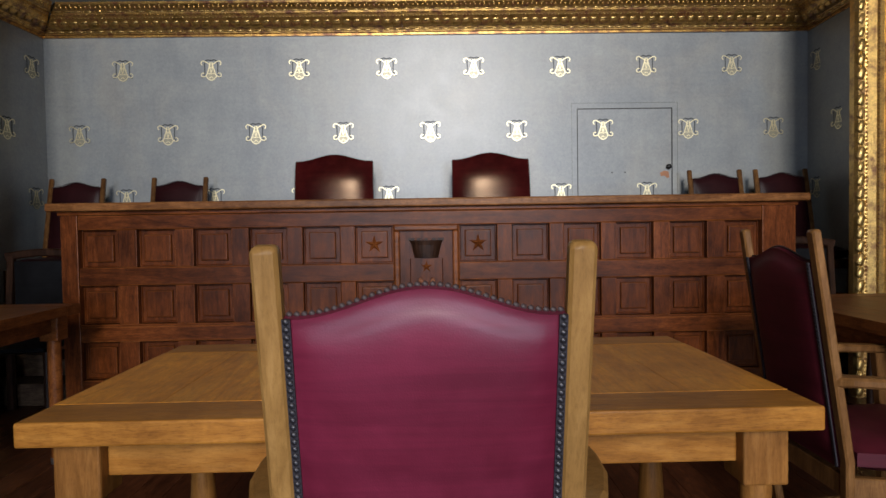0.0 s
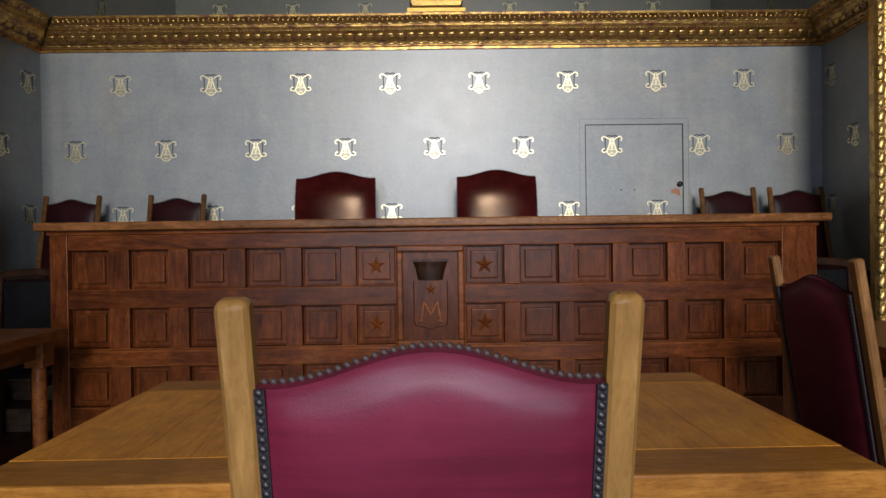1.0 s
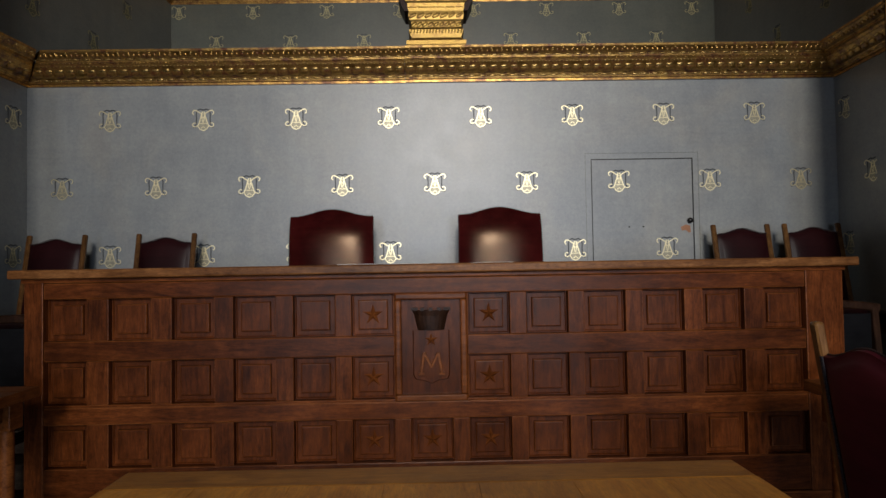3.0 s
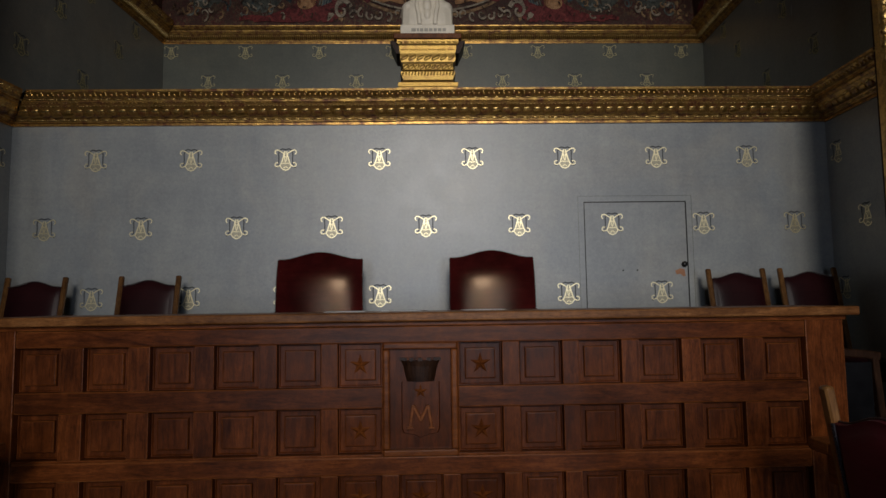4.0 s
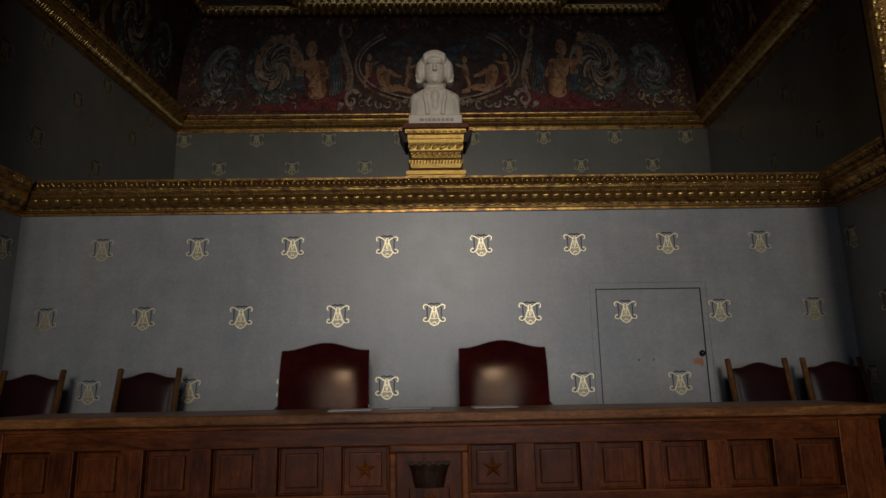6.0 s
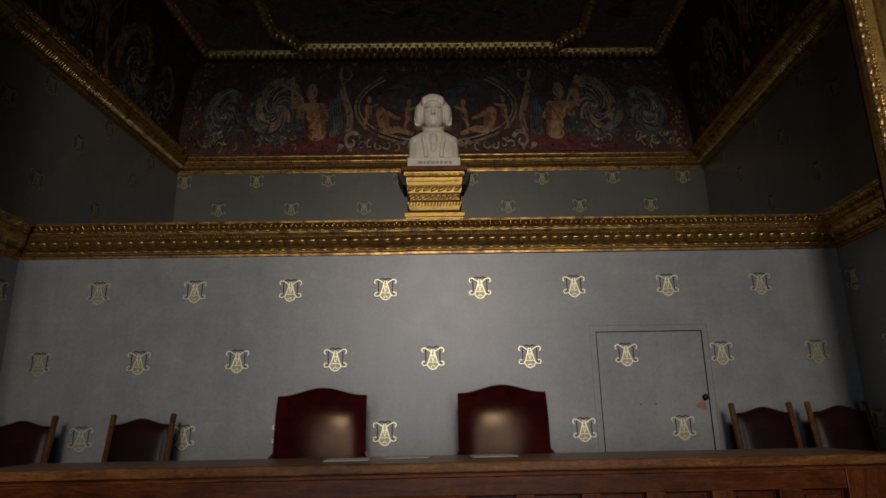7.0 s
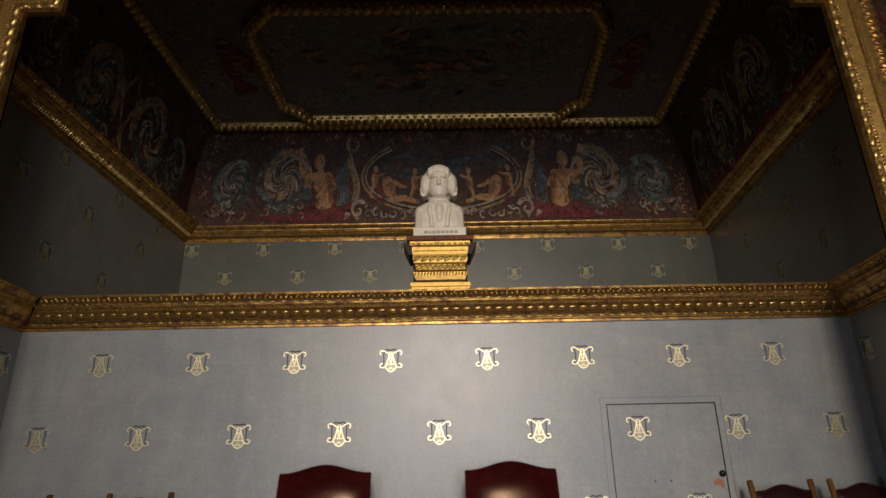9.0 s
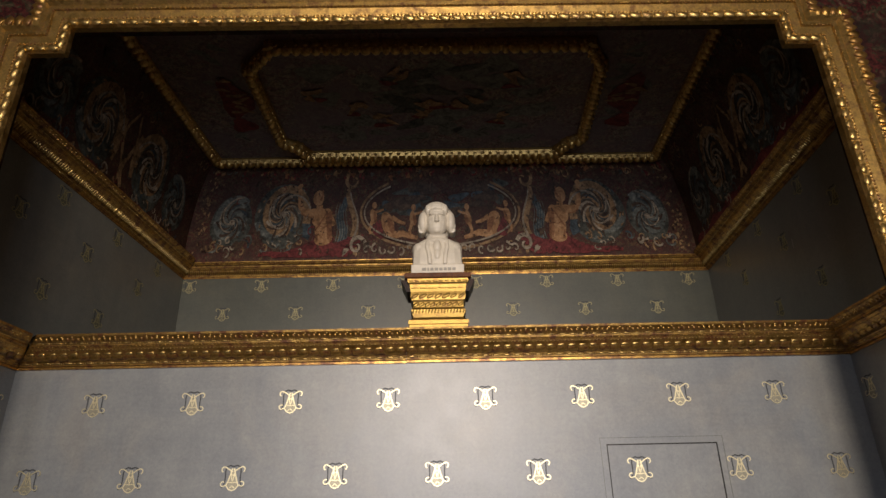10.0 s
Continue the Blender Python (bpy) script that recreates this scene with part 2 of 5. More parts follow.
M_STEEL = plain("dull_steel", (0.35, 0.34, 0.33), 0.35, 0.9)
M_IRON = plain("dark_iron", (0.03, 0.028, 0.026), 0.4, 0.6)
M_CHIP = plain("bare_wood_patch", (0.42, 0.19, 0.09), 0.6)
M_PAPER = plain("white_paper", (0.75, 0.74, 0.72), 0.7, 0.0, 0.04)


def painted(name, ground, colours, scale, dark=1.0):
    """Old oil painting on plaster: a dark ground with dim foliage and flowers."""
    m, nt, b = node_mat(name)
    vec = coords(nt)
    n1 = noise_tex(nt, vec, scale, 4, 0.6, 2.2)
    n2 = noise_tex(nt, vec, scale * 3.1, 5, 0.65, 1.5)
    n3 = noise_tex(nt, vec, scale * 0.45, 3, 0.5)
    stops = [(0.30, ground)] + [(0.46 + 0.085 * i, c) for i, c in enumerate(colours)] + [(0.80, ground)]
    c = ramp(nt, n1, stops)
    c = mixed(nt, 0.8, c, ramp(nt, n2, [(0.38, (0.25, 0.23, 0.2)), (0.62, (1.2, 1.15, 1.0))]), "MULTIPLY")
    c = mixed(nt, ramp(nt, n3, [(0.4, (0, 0, 0)), (0.6, (0.7, 0.7, 0.7))]), c, ground)
    nt.links.new(c, b.inputs["Base Color"])
    b.inputs["Roughness"].default_value = 0.55
    b.inputs["Specular IOR Level"].default_value = 0.2
    bump(nt, b, n2, 0.1, 0.003)
    return m


M_COVE = painted("painted_cove", (0.056, 0.026, 0.021), [(0.15, 0.048, 0.038), (0.095, 0.078, 0.055), (0.22, 0.125, 0.062)], 15.0)
M_CEIL = painted("painted_ceiling", (0.17, 0.13, 0.14), [(0.26, 0.17, 0.16), (0.23, 0.22, 0.20), (0.33, 0.25, 0.19)], 6.5)
M_FLORAL = painted("painted_flowers", (0.02, 0.012, 0.010), [(0.10, 0.02, 0.02), (0.05, 0.055, 0.03), (0.16, 0.08, 0.06)], 7.0)
M_HALL = plain("hall_bounce_paint", (0.50, 0.47, 0.43), 0.7, 0.0, 0.3, 2.0, 0.1)
M_STEP = wood("worn_step_wood", (0.05, 0.03, 0.018), (0.10, 0.065, 0.04), (0.16, 0.11, 0.07), "X", (0.4, 0.6))
# Crimson darkened for the chair turned from the light: shade in its colour
M_RED_UNLIT = leather("unlit_crimson_leather", (0.07, 0.008, 0.014), (0.11, 0.013, 0.022), 0.45, 0.25)


def oil(name, col, lit, broken=0.6):
    """Old varnished oil colour, broken up by its dark ground."""
    m, nt, b = node_mat(name)
    vec = coords(nt)
    n1 = noise_tex(nt, vec, 9, 5, 0.7, 1.0)
    n2 = noise_tex(nt, vec, 34, 4, 0.65, 0.6)
    c = ramp(nt, n1, [(0.32, tuple(v * 0.3 for v in col)), (0.48, col), (0.68, lit)])
    c = mixed(nt, broken, c, ramp(nt, n2, [(0.36, (0.3, 0.26, 0.24)), (0.64, (1.2, 1.15, 1.05))]), "MULTIPLY")
    nt.links.new(c, b.inputs["Base Color"])
    b.inputs["Roughness"].default_value = 0.5
    b.inputs["Specular IOR Level"].default_value = 0.2
    bump(nt, b, n2, 0.12, 0.003)
    return m


M_P_DIM = oil("dim_brown_oil", (0.085, 0.052, 0.034), (0.150, 0.098, 0.062))
M_P_TEAL = oil("dark_olive_oil", (0.078, 0.083, 0.070), (0.150, 0.156, 0.127))
M_P_RED = oil("dull_red_oil", (0.176, 0.031, 0.031), (0.267, 0.060, 0.052))
M_P_BLUE = oil("blue_grey_oil", (0.145, 0.16, 0.145), (0.285, 0.295, 0.25))
M_P_NAVY = oil("deep_blue_oil", (0.060, 0.085, 0.10), (0.115, 0.155, 0.17))
M_P_OCHRE = oil("ochre_oil", (0.30, 0.18, 0.09), (0.50, 0.32, 0.165))
M_P_FLESH = oil("warm_buff_oil", (0.44, 0.22, 0.095), (0.62, 0.36, 0.18), 0.4)
M_P_PALE = oil("pale_grey_oil", (0.32, 0.26, 0.19), (0.56, 0.47, 0.35))
M_P_CLOUD = oil("grey_green_oil", (0.15, 0.155, 0.13), (0.25, 0.25, 0.21), 0.4)
M_P_SHADE = oil("shaded_buff_oil", (0.27, 0.115, 0.05), (0.40, 0.19, 0.09), 0.4)
M_P_DUSK = oil("dusky_brown_oil", (0.075, 0.040, 0.025), (0.127, 0.072, 0.044))


# ---- mesh helpers ----
def mesh_of(bm, name, mats, smooth=False):
    me = bpy.data.meshes.new(name)
    bm.normal_update()
    bm.to_mesh(me)
    bm.free()
    for mt in mats if isinstance(mats, (list, tuple)) else [mats]:
        me.materials.append(mt)
    if smooth:
        me.polygons.foreach_set("use_smooth", [True] * len(me.polygons))
        me.set_sharp_from_angle(angle=radians(40))
    return me


def part(name, bm, material, parent=None, label="", smooth=False):
    ob = new(name, mesh_of(bm, name, material, smooth))
    if parent is not None:
        ob.parent = parent
    return tagged(ob, label)


def thing(name, label, category, group="", at=(0, 0, 0), turn=0.0, kind=""):
    ob = new(name)
    ob.empty_display_size = 0.1
    ob.matrix_world = pose(*at, 0, 0, turn)
    return tagged(ob, label, category, group, kind)


def structure(name, bm, material, label, category, smooth=False):
    return tagged(part(name, bm, material, None, "", smooth), label, category, "", "structure")


def box(bm, x0, x1, y0, y1, z0, z1, bev=0.0, slot=0):
    m = Matrix.LocRotScale(((x0 + x1) / 2, (y0 + y1) / 2, (z0 + z1) / 2), None, (x1 - x0, y1 - y0, z1 - z0))
    made = bmesh.ops.create_cube(bm, size=1, matrix=m)
    if bev:
        edges = list({e for v in made["verts"] for e in v.link_edges})
        bmesh.ops.bevel(bm, geom=edges, offset=bev, segments=2, profile=0.5, affect="EDGES", material=1)
    return bm


def boxed(*a, **k):
    return box(bmesh.new(), *a, **k)


def prism(bm, outline, z0, z1):
    lo = [bm.verts.new((x, y, z0)) for x, y in outline]
    hi = [bm.verts.new((x, y, z1)) for x, y in outline]
    n = len(outline)
    bm.faces.new(lo[::-1])
    bm.faces.new(hi)
    for i in range(n):
        bm.faces.new((lo[i], lo[(i + 1) % n], hi[(i + 1) % n], hi[i]))
    bmesh.ops.recalc_face_normals(bm, faces=bm.faces[:])
    return bm


def lathe(bm, rows, x=0.0, y=0.0, seg=14):
    """Turned shape: rows of (radius, z)."""
    rings = [[bm.verts.new((x + r * math.cos(2 * math.pi * k / seg), y + r * math.sin(2 * math.pi * k / seg), z)) for k in range(seg)] for r, z in rows]
    for a, b in zip(rings, rings[1:]):
        for k in range(seg):
            bm.faces.new((a[k], a[(k + 1) % seg], b[(k + 1) % seg], b[k]))
    bm.faces.new(rings[0][::-1])
    bm.faces.new(rings[-1])
    bmesh.ops.recalc_face_normals(bm, faces=bm.faces[:])
    return bm


def beam(bm, pts, w, h, side=(1, 0, 0), bev=0.0):
    """A bar of section w x h along points; side: the direction of its width."""
    side = Vector(side)
    rings = []
    for i, p in enumerate(pts):
        p = Vector(p)
        t = (Vector(pts[min(i + 1, len(pts) - 1)]) - Vector(pts[max(i - 1, 0)])).normalized()
        s = (side - t * side.dot(t)).normalized()
        u = t.cross(s)
        c = bev
        corners = [(-w / 2 + c, -h / 2), (w / 2 - c, -h / 2), (w / 2, -h / 2 + c), (w / 2, h / 2 - c), (w / 2 - c, h / 2), (-w / 2 + c, h / 2), (-w / 2, h / 2 - c), (-w / 2, -h / 2 + c)] if c else [(-w / 2, -h / 2), (w / 2, -h / 2), (w / 2, h / 2), (-w / 2, h / 2)]
        rings.append([bm.verts.new(p + s * a + u * b) for a, b in corners])
    n = len(rings[0])
    for a, b in zip(rings, rings[1:]):
        for k in range(n):
            bm.faces.new((a[k], a[(k + 1) % n], b[(k + 1) % n], b[k]))
    bm.faces.new(rings[0][::-1])
    bm.faces.new(rings[-1])
    bmesh.ops.recalc_face_normals(bm, faces=bm.faces[:])
    return bm


def raw(bm_parts, verts, faces):
    """Collects plain geometry for one from_pydata mesh."""
    o = len(bm_parts[0])
    bm_parts[0].extend(verts)
    bm_parts[1].extend(tuple(o + i for i in f) for f in faces)


def raw_part(name, store, material, parent, label="", smooth=True, kind=""):
    me = bpy.data.meshes.new(name)
    me.from_pydata(store[0], [], store[1])
    me.materials.append(material)
    if smooth:
        me.polygons.foreach_set("use_smooth", [True] * len(me.polygons))
    ob = new(name, me)
    ob.parent = parent
    return tagged(ob, label, "", "", kind)


def blob(store, c, a, b, n, seg=6):
    """A small rounded boss: half axes a, b in the surface and n out of it (vectors)."""
    c, a, b, n = Vector(c), Vector(a), Vector(b), Vector(n)
    verts = [c + n]
    for r, s in ((0.75, 0.66), (1.0, 0.0)):
        for k in range(seg):
            w = 2 * math.pi * k / seg
            verts.append(c + a * (r * math.cos(w)) + b * (r * math.sin(w)) + n * s)
    faces = [(0, 1 + k, 1 + (k + 1) % seg) for k in range(seg)]
    faces += [(1 + k, 1 + seg + k, 1 + seg + (k + 1) % seg, 1 + (k + 1) % seg) for k in range(seg)]
    raw(store, [tuple(v) for v in verts], faces)


def pill(store, c, a, b, n):
    """A half-round bar lying on the surface: half length a, half width b, height n (vectors)."""
    c, a, b, n = Vector(c), Vector(a), Vector(b), Vector(n)
    arc = [(-1.0, 0.0), (-0.72, 0.7), (0.0, 1.0), (0.72, 0.7), (1.0, 0.0)]
    verts = [tuple(c + a * s + b * x * w + n * y * w) for s, w in ((-1.0, 0.45), (-0.72, 0.95), (0.72, 0.95), (1.0, 0.45)) for x, y in arc]
    faces = [(5 * r + k, 5 * r + k + 1, 5 * r + k + 6, 5 * r + k + 5) for r in range(3) for k in range(4)] + [(4, 3, 2, 1, 0), (15, 16, 17, 18, 19)]
    raw(store, verts, faces)


# ---- large structure ----
WALL_Y, BACK_Y, FRAME_Y = 5.406, 7.70, 4.25
DAIS = 0.45


def x_left(y):
    return -3.098 + (y - WALL_Y) * 0.069


def x_right(y):
    return 3.107 + (y - WALL_Y) * 0.054


# floor of boards, one sheet below
floor = structure("floor", boxed(-5.2, 5.2, -7.8, 7.9, -0.12, -0.0125), M_FLOOR, "dark brown wooden floor boards, worn and waxed", "floor")

wall_back = structure("wall_north", prism(bmesh.new(), [(-3.5, WALL_Y), (3.6, WALL_Y), (3.6, WALL_Y + 0.28), (-3.5, WALL_Y + 0.28)], 0.0, 2.907), M_WALL,
                      "blue-grey painted partition wall with stencilled cream monograms", "wall")
wall_upper = structure("wall_recess", boxed(-3.6, 3.8, BACK_Y, BACK_Y + 0.3, 2.0, 5.7), M_WALL_UPPER, "blue-grey upper recess wall, its dimness put into the paint, with small stencilled monograms", "wall")
wall_left = structure("wall_west", prism(bmesh.new(), [(x_left(4.3), 4.3), (x_left(7.9), 7.9), (x_left(7.9) - 0.4, 7.9), (x_left(4.3) - 0.4, 4.3)], 0.0, 2.80), M_WALL,
                      "blue-grey painted alcove side wall in shade", "wall")
wall_right = structure("wall_east", prism(bmesh.new(), [(x_right(4.3), 4.3), (x_right(4.3) + 0.4, 4.3), (x_right(7.9) + 0.4, 7.9), (x_right(7.9), 7.9)], 0.0, 2.80), M_WALL,
                       "blue-grey painted alcove side wall in shade", "wall")
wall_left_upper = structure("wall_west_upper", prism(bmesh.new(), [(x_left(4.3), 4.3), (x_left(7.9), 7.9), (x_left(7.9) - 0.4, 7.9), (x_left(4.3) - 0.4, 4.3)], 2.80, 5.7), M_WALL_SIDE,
                            "blue-grey side wall of the raised recess, its dimness put into the paint", "wall")
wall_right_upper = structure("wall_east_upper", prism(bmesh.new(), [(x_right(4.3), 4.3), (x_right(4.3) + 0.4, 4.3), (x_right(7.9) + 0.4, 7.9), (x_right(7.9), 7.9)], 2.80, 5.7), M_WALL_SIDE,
                             "blue-grey side wall of the raised recess, its dimness put into the paint, with a chip", "wall")
recess_floor = structure("recess_floor", boxed(-3.4, 3.6, WALL_Y + 0.28, BACK_Y, 2.70, 2.78), M_PLASTER, "plain plaster floor of the raised recess", "floor")

# hall in which the camera stands; unseen, its pale paint bounces light into the alcove
HX0, HX1, HY0, HZ = -5.0, 5.0, -7.5, 7.0
for nm, a in (("wall_hall_west", (HX0 - 0.2, HX0, HY0, FRAME_Y + 0.3, 0, HZ)), ("wall_hall_east", (HX1, HX1 + 0.2, HY0, FRAME_Y + 0.3, 0, HZ))):
    structure(nm, boxed(*a), M_HALL, "unseen hall wall, pale to bounce light", "wall")
structure("hall_ceiling", boxed(HX0 - 0.2, HX1 + 0.2, HY0 - 0.2, FRAME_Y + 0.3, HZ, HZ + 0.2), M_HALL, "unseen hall ceiling, pale to bounce light", "ceiling")
bm = bmesh.new()
edges_x = [HX0 - 0.2] + [e for wx, wz, ww, wh, we, wd in OPENINGS for e in (wx - ww / 2, wx + ww / 2)] + [HX1 + 0.2]
for i in range(0, len(edges_x), 2):
    box(bm, edges_x[i], edges_x[i + 1], HY0 - 0.3, HY0, 0, HZ)
for wx, wz, ww, wh, we, wd in OPENINGS:
    box(bm, wx - ww / 2, wx + ww / 2, HY0 - 0.3, HY0, 0, wz - wh / 2)
    box(bm, wx - ww / 2, wx + ww / 2, HY0 - 0.3, HY0, wz + wh / 2, HZ)
structure("wall_south", bm, M_HALL, "unseen hall wall with a high window and added openings for low fill lamps", "wall")

# wall round the alcove's mouth
JL, JR, EAR_L, EAR_R, EAR_Z, TOP_Z = -2.785, 2.70, -2.53, 2.485, 4.635, 4.86
bm = bmesh.new()
box(bm, HX0, JL - 0.12, FRAME_Y, FRAME_Y + 0.2, 0, HZ)
box(bm, JR + 0.12, HX1, FRAME_Y, FRAME_Y + 0.2, 0, HZ)
box(bm, JL - 0.12, JR + 0.12, FRAME_Y, FRAME_Y + 0.2, TOP_Z + 0.12, HZ)
structure("wall_alcove_mouth", bm, M_FLORAL, "dark wall painted with red and green flowers around the alcove", "wall")

# dais behind the bench, with three steps at each end
bm = bmesh.new()
box(bm, -2.06, 2.04, 4.0, WALL_Y, 0, DAIS)
box(bm, x_left(4.9) + 0.02, -2.062, 4.86, WALL_Y, 0, DAIS)
box(bm, 2.042, x_right(4.9) - 0.02, 4.86, WALL_Y, 0, DAIS)
dais = structure("dais", bm, M_FLOOR, "dark wooden dais floor behind the bench", "platform")
for x0, x1 in ((-3.09, -2.064), (2.044, 3.05)):
    st = thing("dais_steps", "dark wooden steps up to the dais beside the bench", "steps", "steps to the dais", kind="structure")
    for k, (y0, z1) in enumerate(((4.42, 0.15), (4.64, 0.30))):
        part("step", boxed(x0, x1, y0, 4.858, 0.15 * k + (0.002 if k else 0), z1, 0.008), M_STEP, st)


# ---- gilded cornices and alcove frame ----
CORNICE = [(0.0, 0.0), (0.012, 0.0), (0.014, 0.016), (0.030, 0.020), (0.034, 0.034), (0.048, 0.040), (0.052, 0.050), (0.075, 0.058), (0.115, 0.082),
           (0.135, 0.108), (0.142, 0.112), (0.150, 0.128), (0.168, 0.134), (0.172, 0.148), (0.205, 0.158), (0.235, 0.182), (0.246, 0.186), (0.250, 0.200), (0.0, 0.206)]


def cornice_run(p0, p1, out, parent, start_cut, end_cut, scale=1.0, profile=CORNICE, material=None, flutes=False):
    """One straight run of cornice with its carved rows. cuts: how far the ends run in per metre of projection (mitres)."""
    p0, p1, out = Vector(p0), Vector(p1), Vector(out).normalized()
    t = (p1 - p0).normalized()
    length = (p1 - p0).length
    up = Vector((0, 0, 1))
    bm = bmesh.new()
    a = [bm.verts.new(p0 + out * x * scale + up * z * scale + t * x * scale * start_cut) for x, z in profile]
    b = [bm.verts.new(p1 + out * x * scale + up * z * scale - t * x * scale * end_cut) for x, z in profile]
    for k in range(len(profile) - 1):
        bm.faces.new((a[k], a[k + 1], b[k + 1], b[k]))
    bmesh.ops.recalc_face_normals(bm, faces=bm.faces[:])
    part("moulding", bm, material or M_GOLD, parent)
    slope = (out * 0.7 - up * 0.7)
    rnd = random.Random(5)

    def row(name, x, z, pitch, along, high, deep, tilt=0.0, mat=None, gap=0.0):
        store = ([], [])
        n = max(1, int((length - x * scale * (start_cut + end_cut)) / (pitch * scale)))
        step = (length - x * scale * (start_cut + end_cut)) / n
        for k in range(n):
            c = p0 + t * (x * scale * start_cut + (k + 0.5) * step) + out * x * scale + up * z * scale
            rise = (out * 0.55 + up * 0.84)
            j = rnd.uniform(0.88, 1.12)
            shape = pill if name in ("gadroon_row", "highlight_row") else blob
            shape(store, c, (t * along + rise * tilt) * scale * 0.5, (rise * high - t * tilt) * scale * 0.5 * j, slope * deep * scale * j)
        raw_part(name, store, mat or M_GOLD_BRIGHT, parent, "", True, "stuff")

    def dashes(x, z, pitch, long, thick):
        """Reel-and-bead rail: a long reel, then two small beads."""
        store = ([], [])
        run = length - x * scale * (start_cut + end_cut)
        n = max(1, int(run / (pitch * scale)))
        rise = (out * 0.55 + up * 0.84)
        for k in range(n):
            c0 = p0 + t * (x * scale * start_cut + (k + 0.5) * run / n) + out * x * scale + up * z * scale
            pill(store, c0, t * long * scale * 0.5 * rnd.uniform(0.9, 1.05), rise * thick * scale * 0.5, slope * thick * scale * 0.5)
            for q in (-0.11, 0.11):
                blob(store, c0 + t * (0.5 + q) * run / n, t * 0.0052 * scale, rise * thick * scale * 0.5, slope * thick * 0.55 * scale)
        raw_part("bead_row", store, M_GOLD_BRIGHT, parent, "", True, "stuff")

    dashes(0.040, 0.037, 0.078, 0.046, 0.013)
    if flutes:
        store = ([], [])
        cut = 0.1 * scale
        n = int((length - cut * (start_cut + end_cut)) / (0.032 * scale))
        for k in range(n):
            c = p0 + t * (cut * start_cut + (k + 0.5) * (length - cut * (start_cut + end_cut)) / n) + out * 0.098 * scale + up * 0.072 * scale
            j = rnd.uniform(0.85, 1.1)
            pill(store, c, (out * 0.6 + up * 0.8) * 0.036 * scale * j, t * 0.009 * scale, slope * 0.014 * scale * j)
        raw_part("flute_row", store, M_GOLD_BRIGHT, parent, "", True, "stuff")
    else:
        row("gadroon_row", 0.096, 0.072, 0.078, 0.072, 0.056, 0.010, 0.018, M_GOLD)
        # bright gilt plates stand in for the highlight on top of each gadroon
        row("highlight_row", 0.116, 0.086, 0.078, 0.050, 0.018, 0.009, 0.006)
    row("tongue_row", 0.139, 0.112, 0.026, 0.015, 0.008, 0.004, 0.002)
    row("dentil_row", 0.155, 0.131, 0.026, 0.017, 0.011, 0.006, 0.003, M_GOLD)
    dashes(0.178, 0.150, 0.078, 0.046, 0.011)
    row("leaf_row", 0.215, 0.166, 0.037, 0.022, 0.030, 0.009, 0.007, M_GOLD)
    row("curl_row", 0.230, 0.179, 0.075, 0.020, 0.014, 0.009, 0.002)


cornice = thing("cornice", "carved and gilded cornice along the alcove walls, rubbed to red ground", "cornice", kind="structure")
CZ = 2.703
cornice_run((x_left(WALL_Y), WALL_Y - 0.002, CZ), (-0.22, WALL_Y - 0.002, CZ), (0, -1, 0), cornice, 1, 0)
cornice_run((-0.218, WALL_Y - 0.008, CZ + 0.002), (x_right(WALL_Y), WALL_Y - 0.008, CZ + 0.002), (0, -1, 0), cornice, 0, 1)
cornice_run((x_left(4.42) + 0.002, 4.42, CZ), (x_left(WALL_Y) + 0.002, WALL_Y, CZ), (1, -0.069, 0), cornice, 0, 1)
cornice_run((x_right(WALL_Y) - 0.002, WALL_Y, CZ), (x_right(4.42) - 0.002, 4.42, CZ), (-1, 0.054, 0), cornice, 1, 0)
upper = thing("upper_cornice", "narrow gilded cornice below the painted cove", "cornice", kind="structure")
UZ, US = 4.30, 0.71
cornice_run((x_left(BACK_Y), BACK_Y - 0.002, UZ), (x_right(BACK_Y), BACK_Y - 0.002, UZ), (0, -1, 0), upper, 1, 1, US, CORNICE, None, True)
cornice_run((x_left(4.42) + 0.002, 4.42, UZ), (x_left(BACK_Y) + 0.002, BACK_Y, UZ), (1, -0.069, 0), upper, 0, 1, 0.84, CORNICE, None, True)
cornice_run((x_right(BACK_Y) - 0.002, BACK_Y, UZ), (x_right(4.42) - 0.002, 4.42, UZ), (-1, 0.054, 0), upper, 1, 0, 0.84, CORNICE, None, True)

# frame round the alcove's mouth, with eared corners
FRAME_PATH = [(JL, 0.0), (JL, EAR_Z), (EAR_L, EAR_Z), (EAR_L, TOP_Z), (EAR_R, TOP_Z), (EAR_R, EAR_Z), (JR, EAR_Z), (JR, 0.0)]
frame_thing = thing("alcove_frame", "broad carved gilt frame with eared corners round the alcove", "frame", kind="structure")


def offset_path(d):
    s = (-1, -1, -1, -1, 1, 1, 1, 1)
    r = []
    for i, (x, z) in enumerate(FRAME_PATH):
        r.append((x + d * s[i], z + (d if 0 < i < 7 else 0)))
    return r


FRAME_PROFILE = [(0.02, 0.035), (0.0, 0.025), (0.0, -0.02), (0.012, -0.045), (0.05, -0.05), (0.065, -0.03), (0.075, -0.034), (0.13, -0.045), (0.14, -0.06), (0.165, -0.062), (0.175, -0.05),
                 (0.20, -0.075), (0.24, -0.085), (0.27, -0.065), (0.285, -0.04), (0.30, -0.035), (0.30, 0.02)]
bm = bmesh.new()
rings = []
for d, o in FRAME_PROFILE:
    rings.append([bm.verts.new((x, FRAME_Y + o, z)) for x, z in offset_path(d)])
for a, b in zip(rings, rings[1:]):
    for k in range(len(a) - 1):
        bm.faces.new((a[k], a[k + 1], b[k + 1], b[k]))
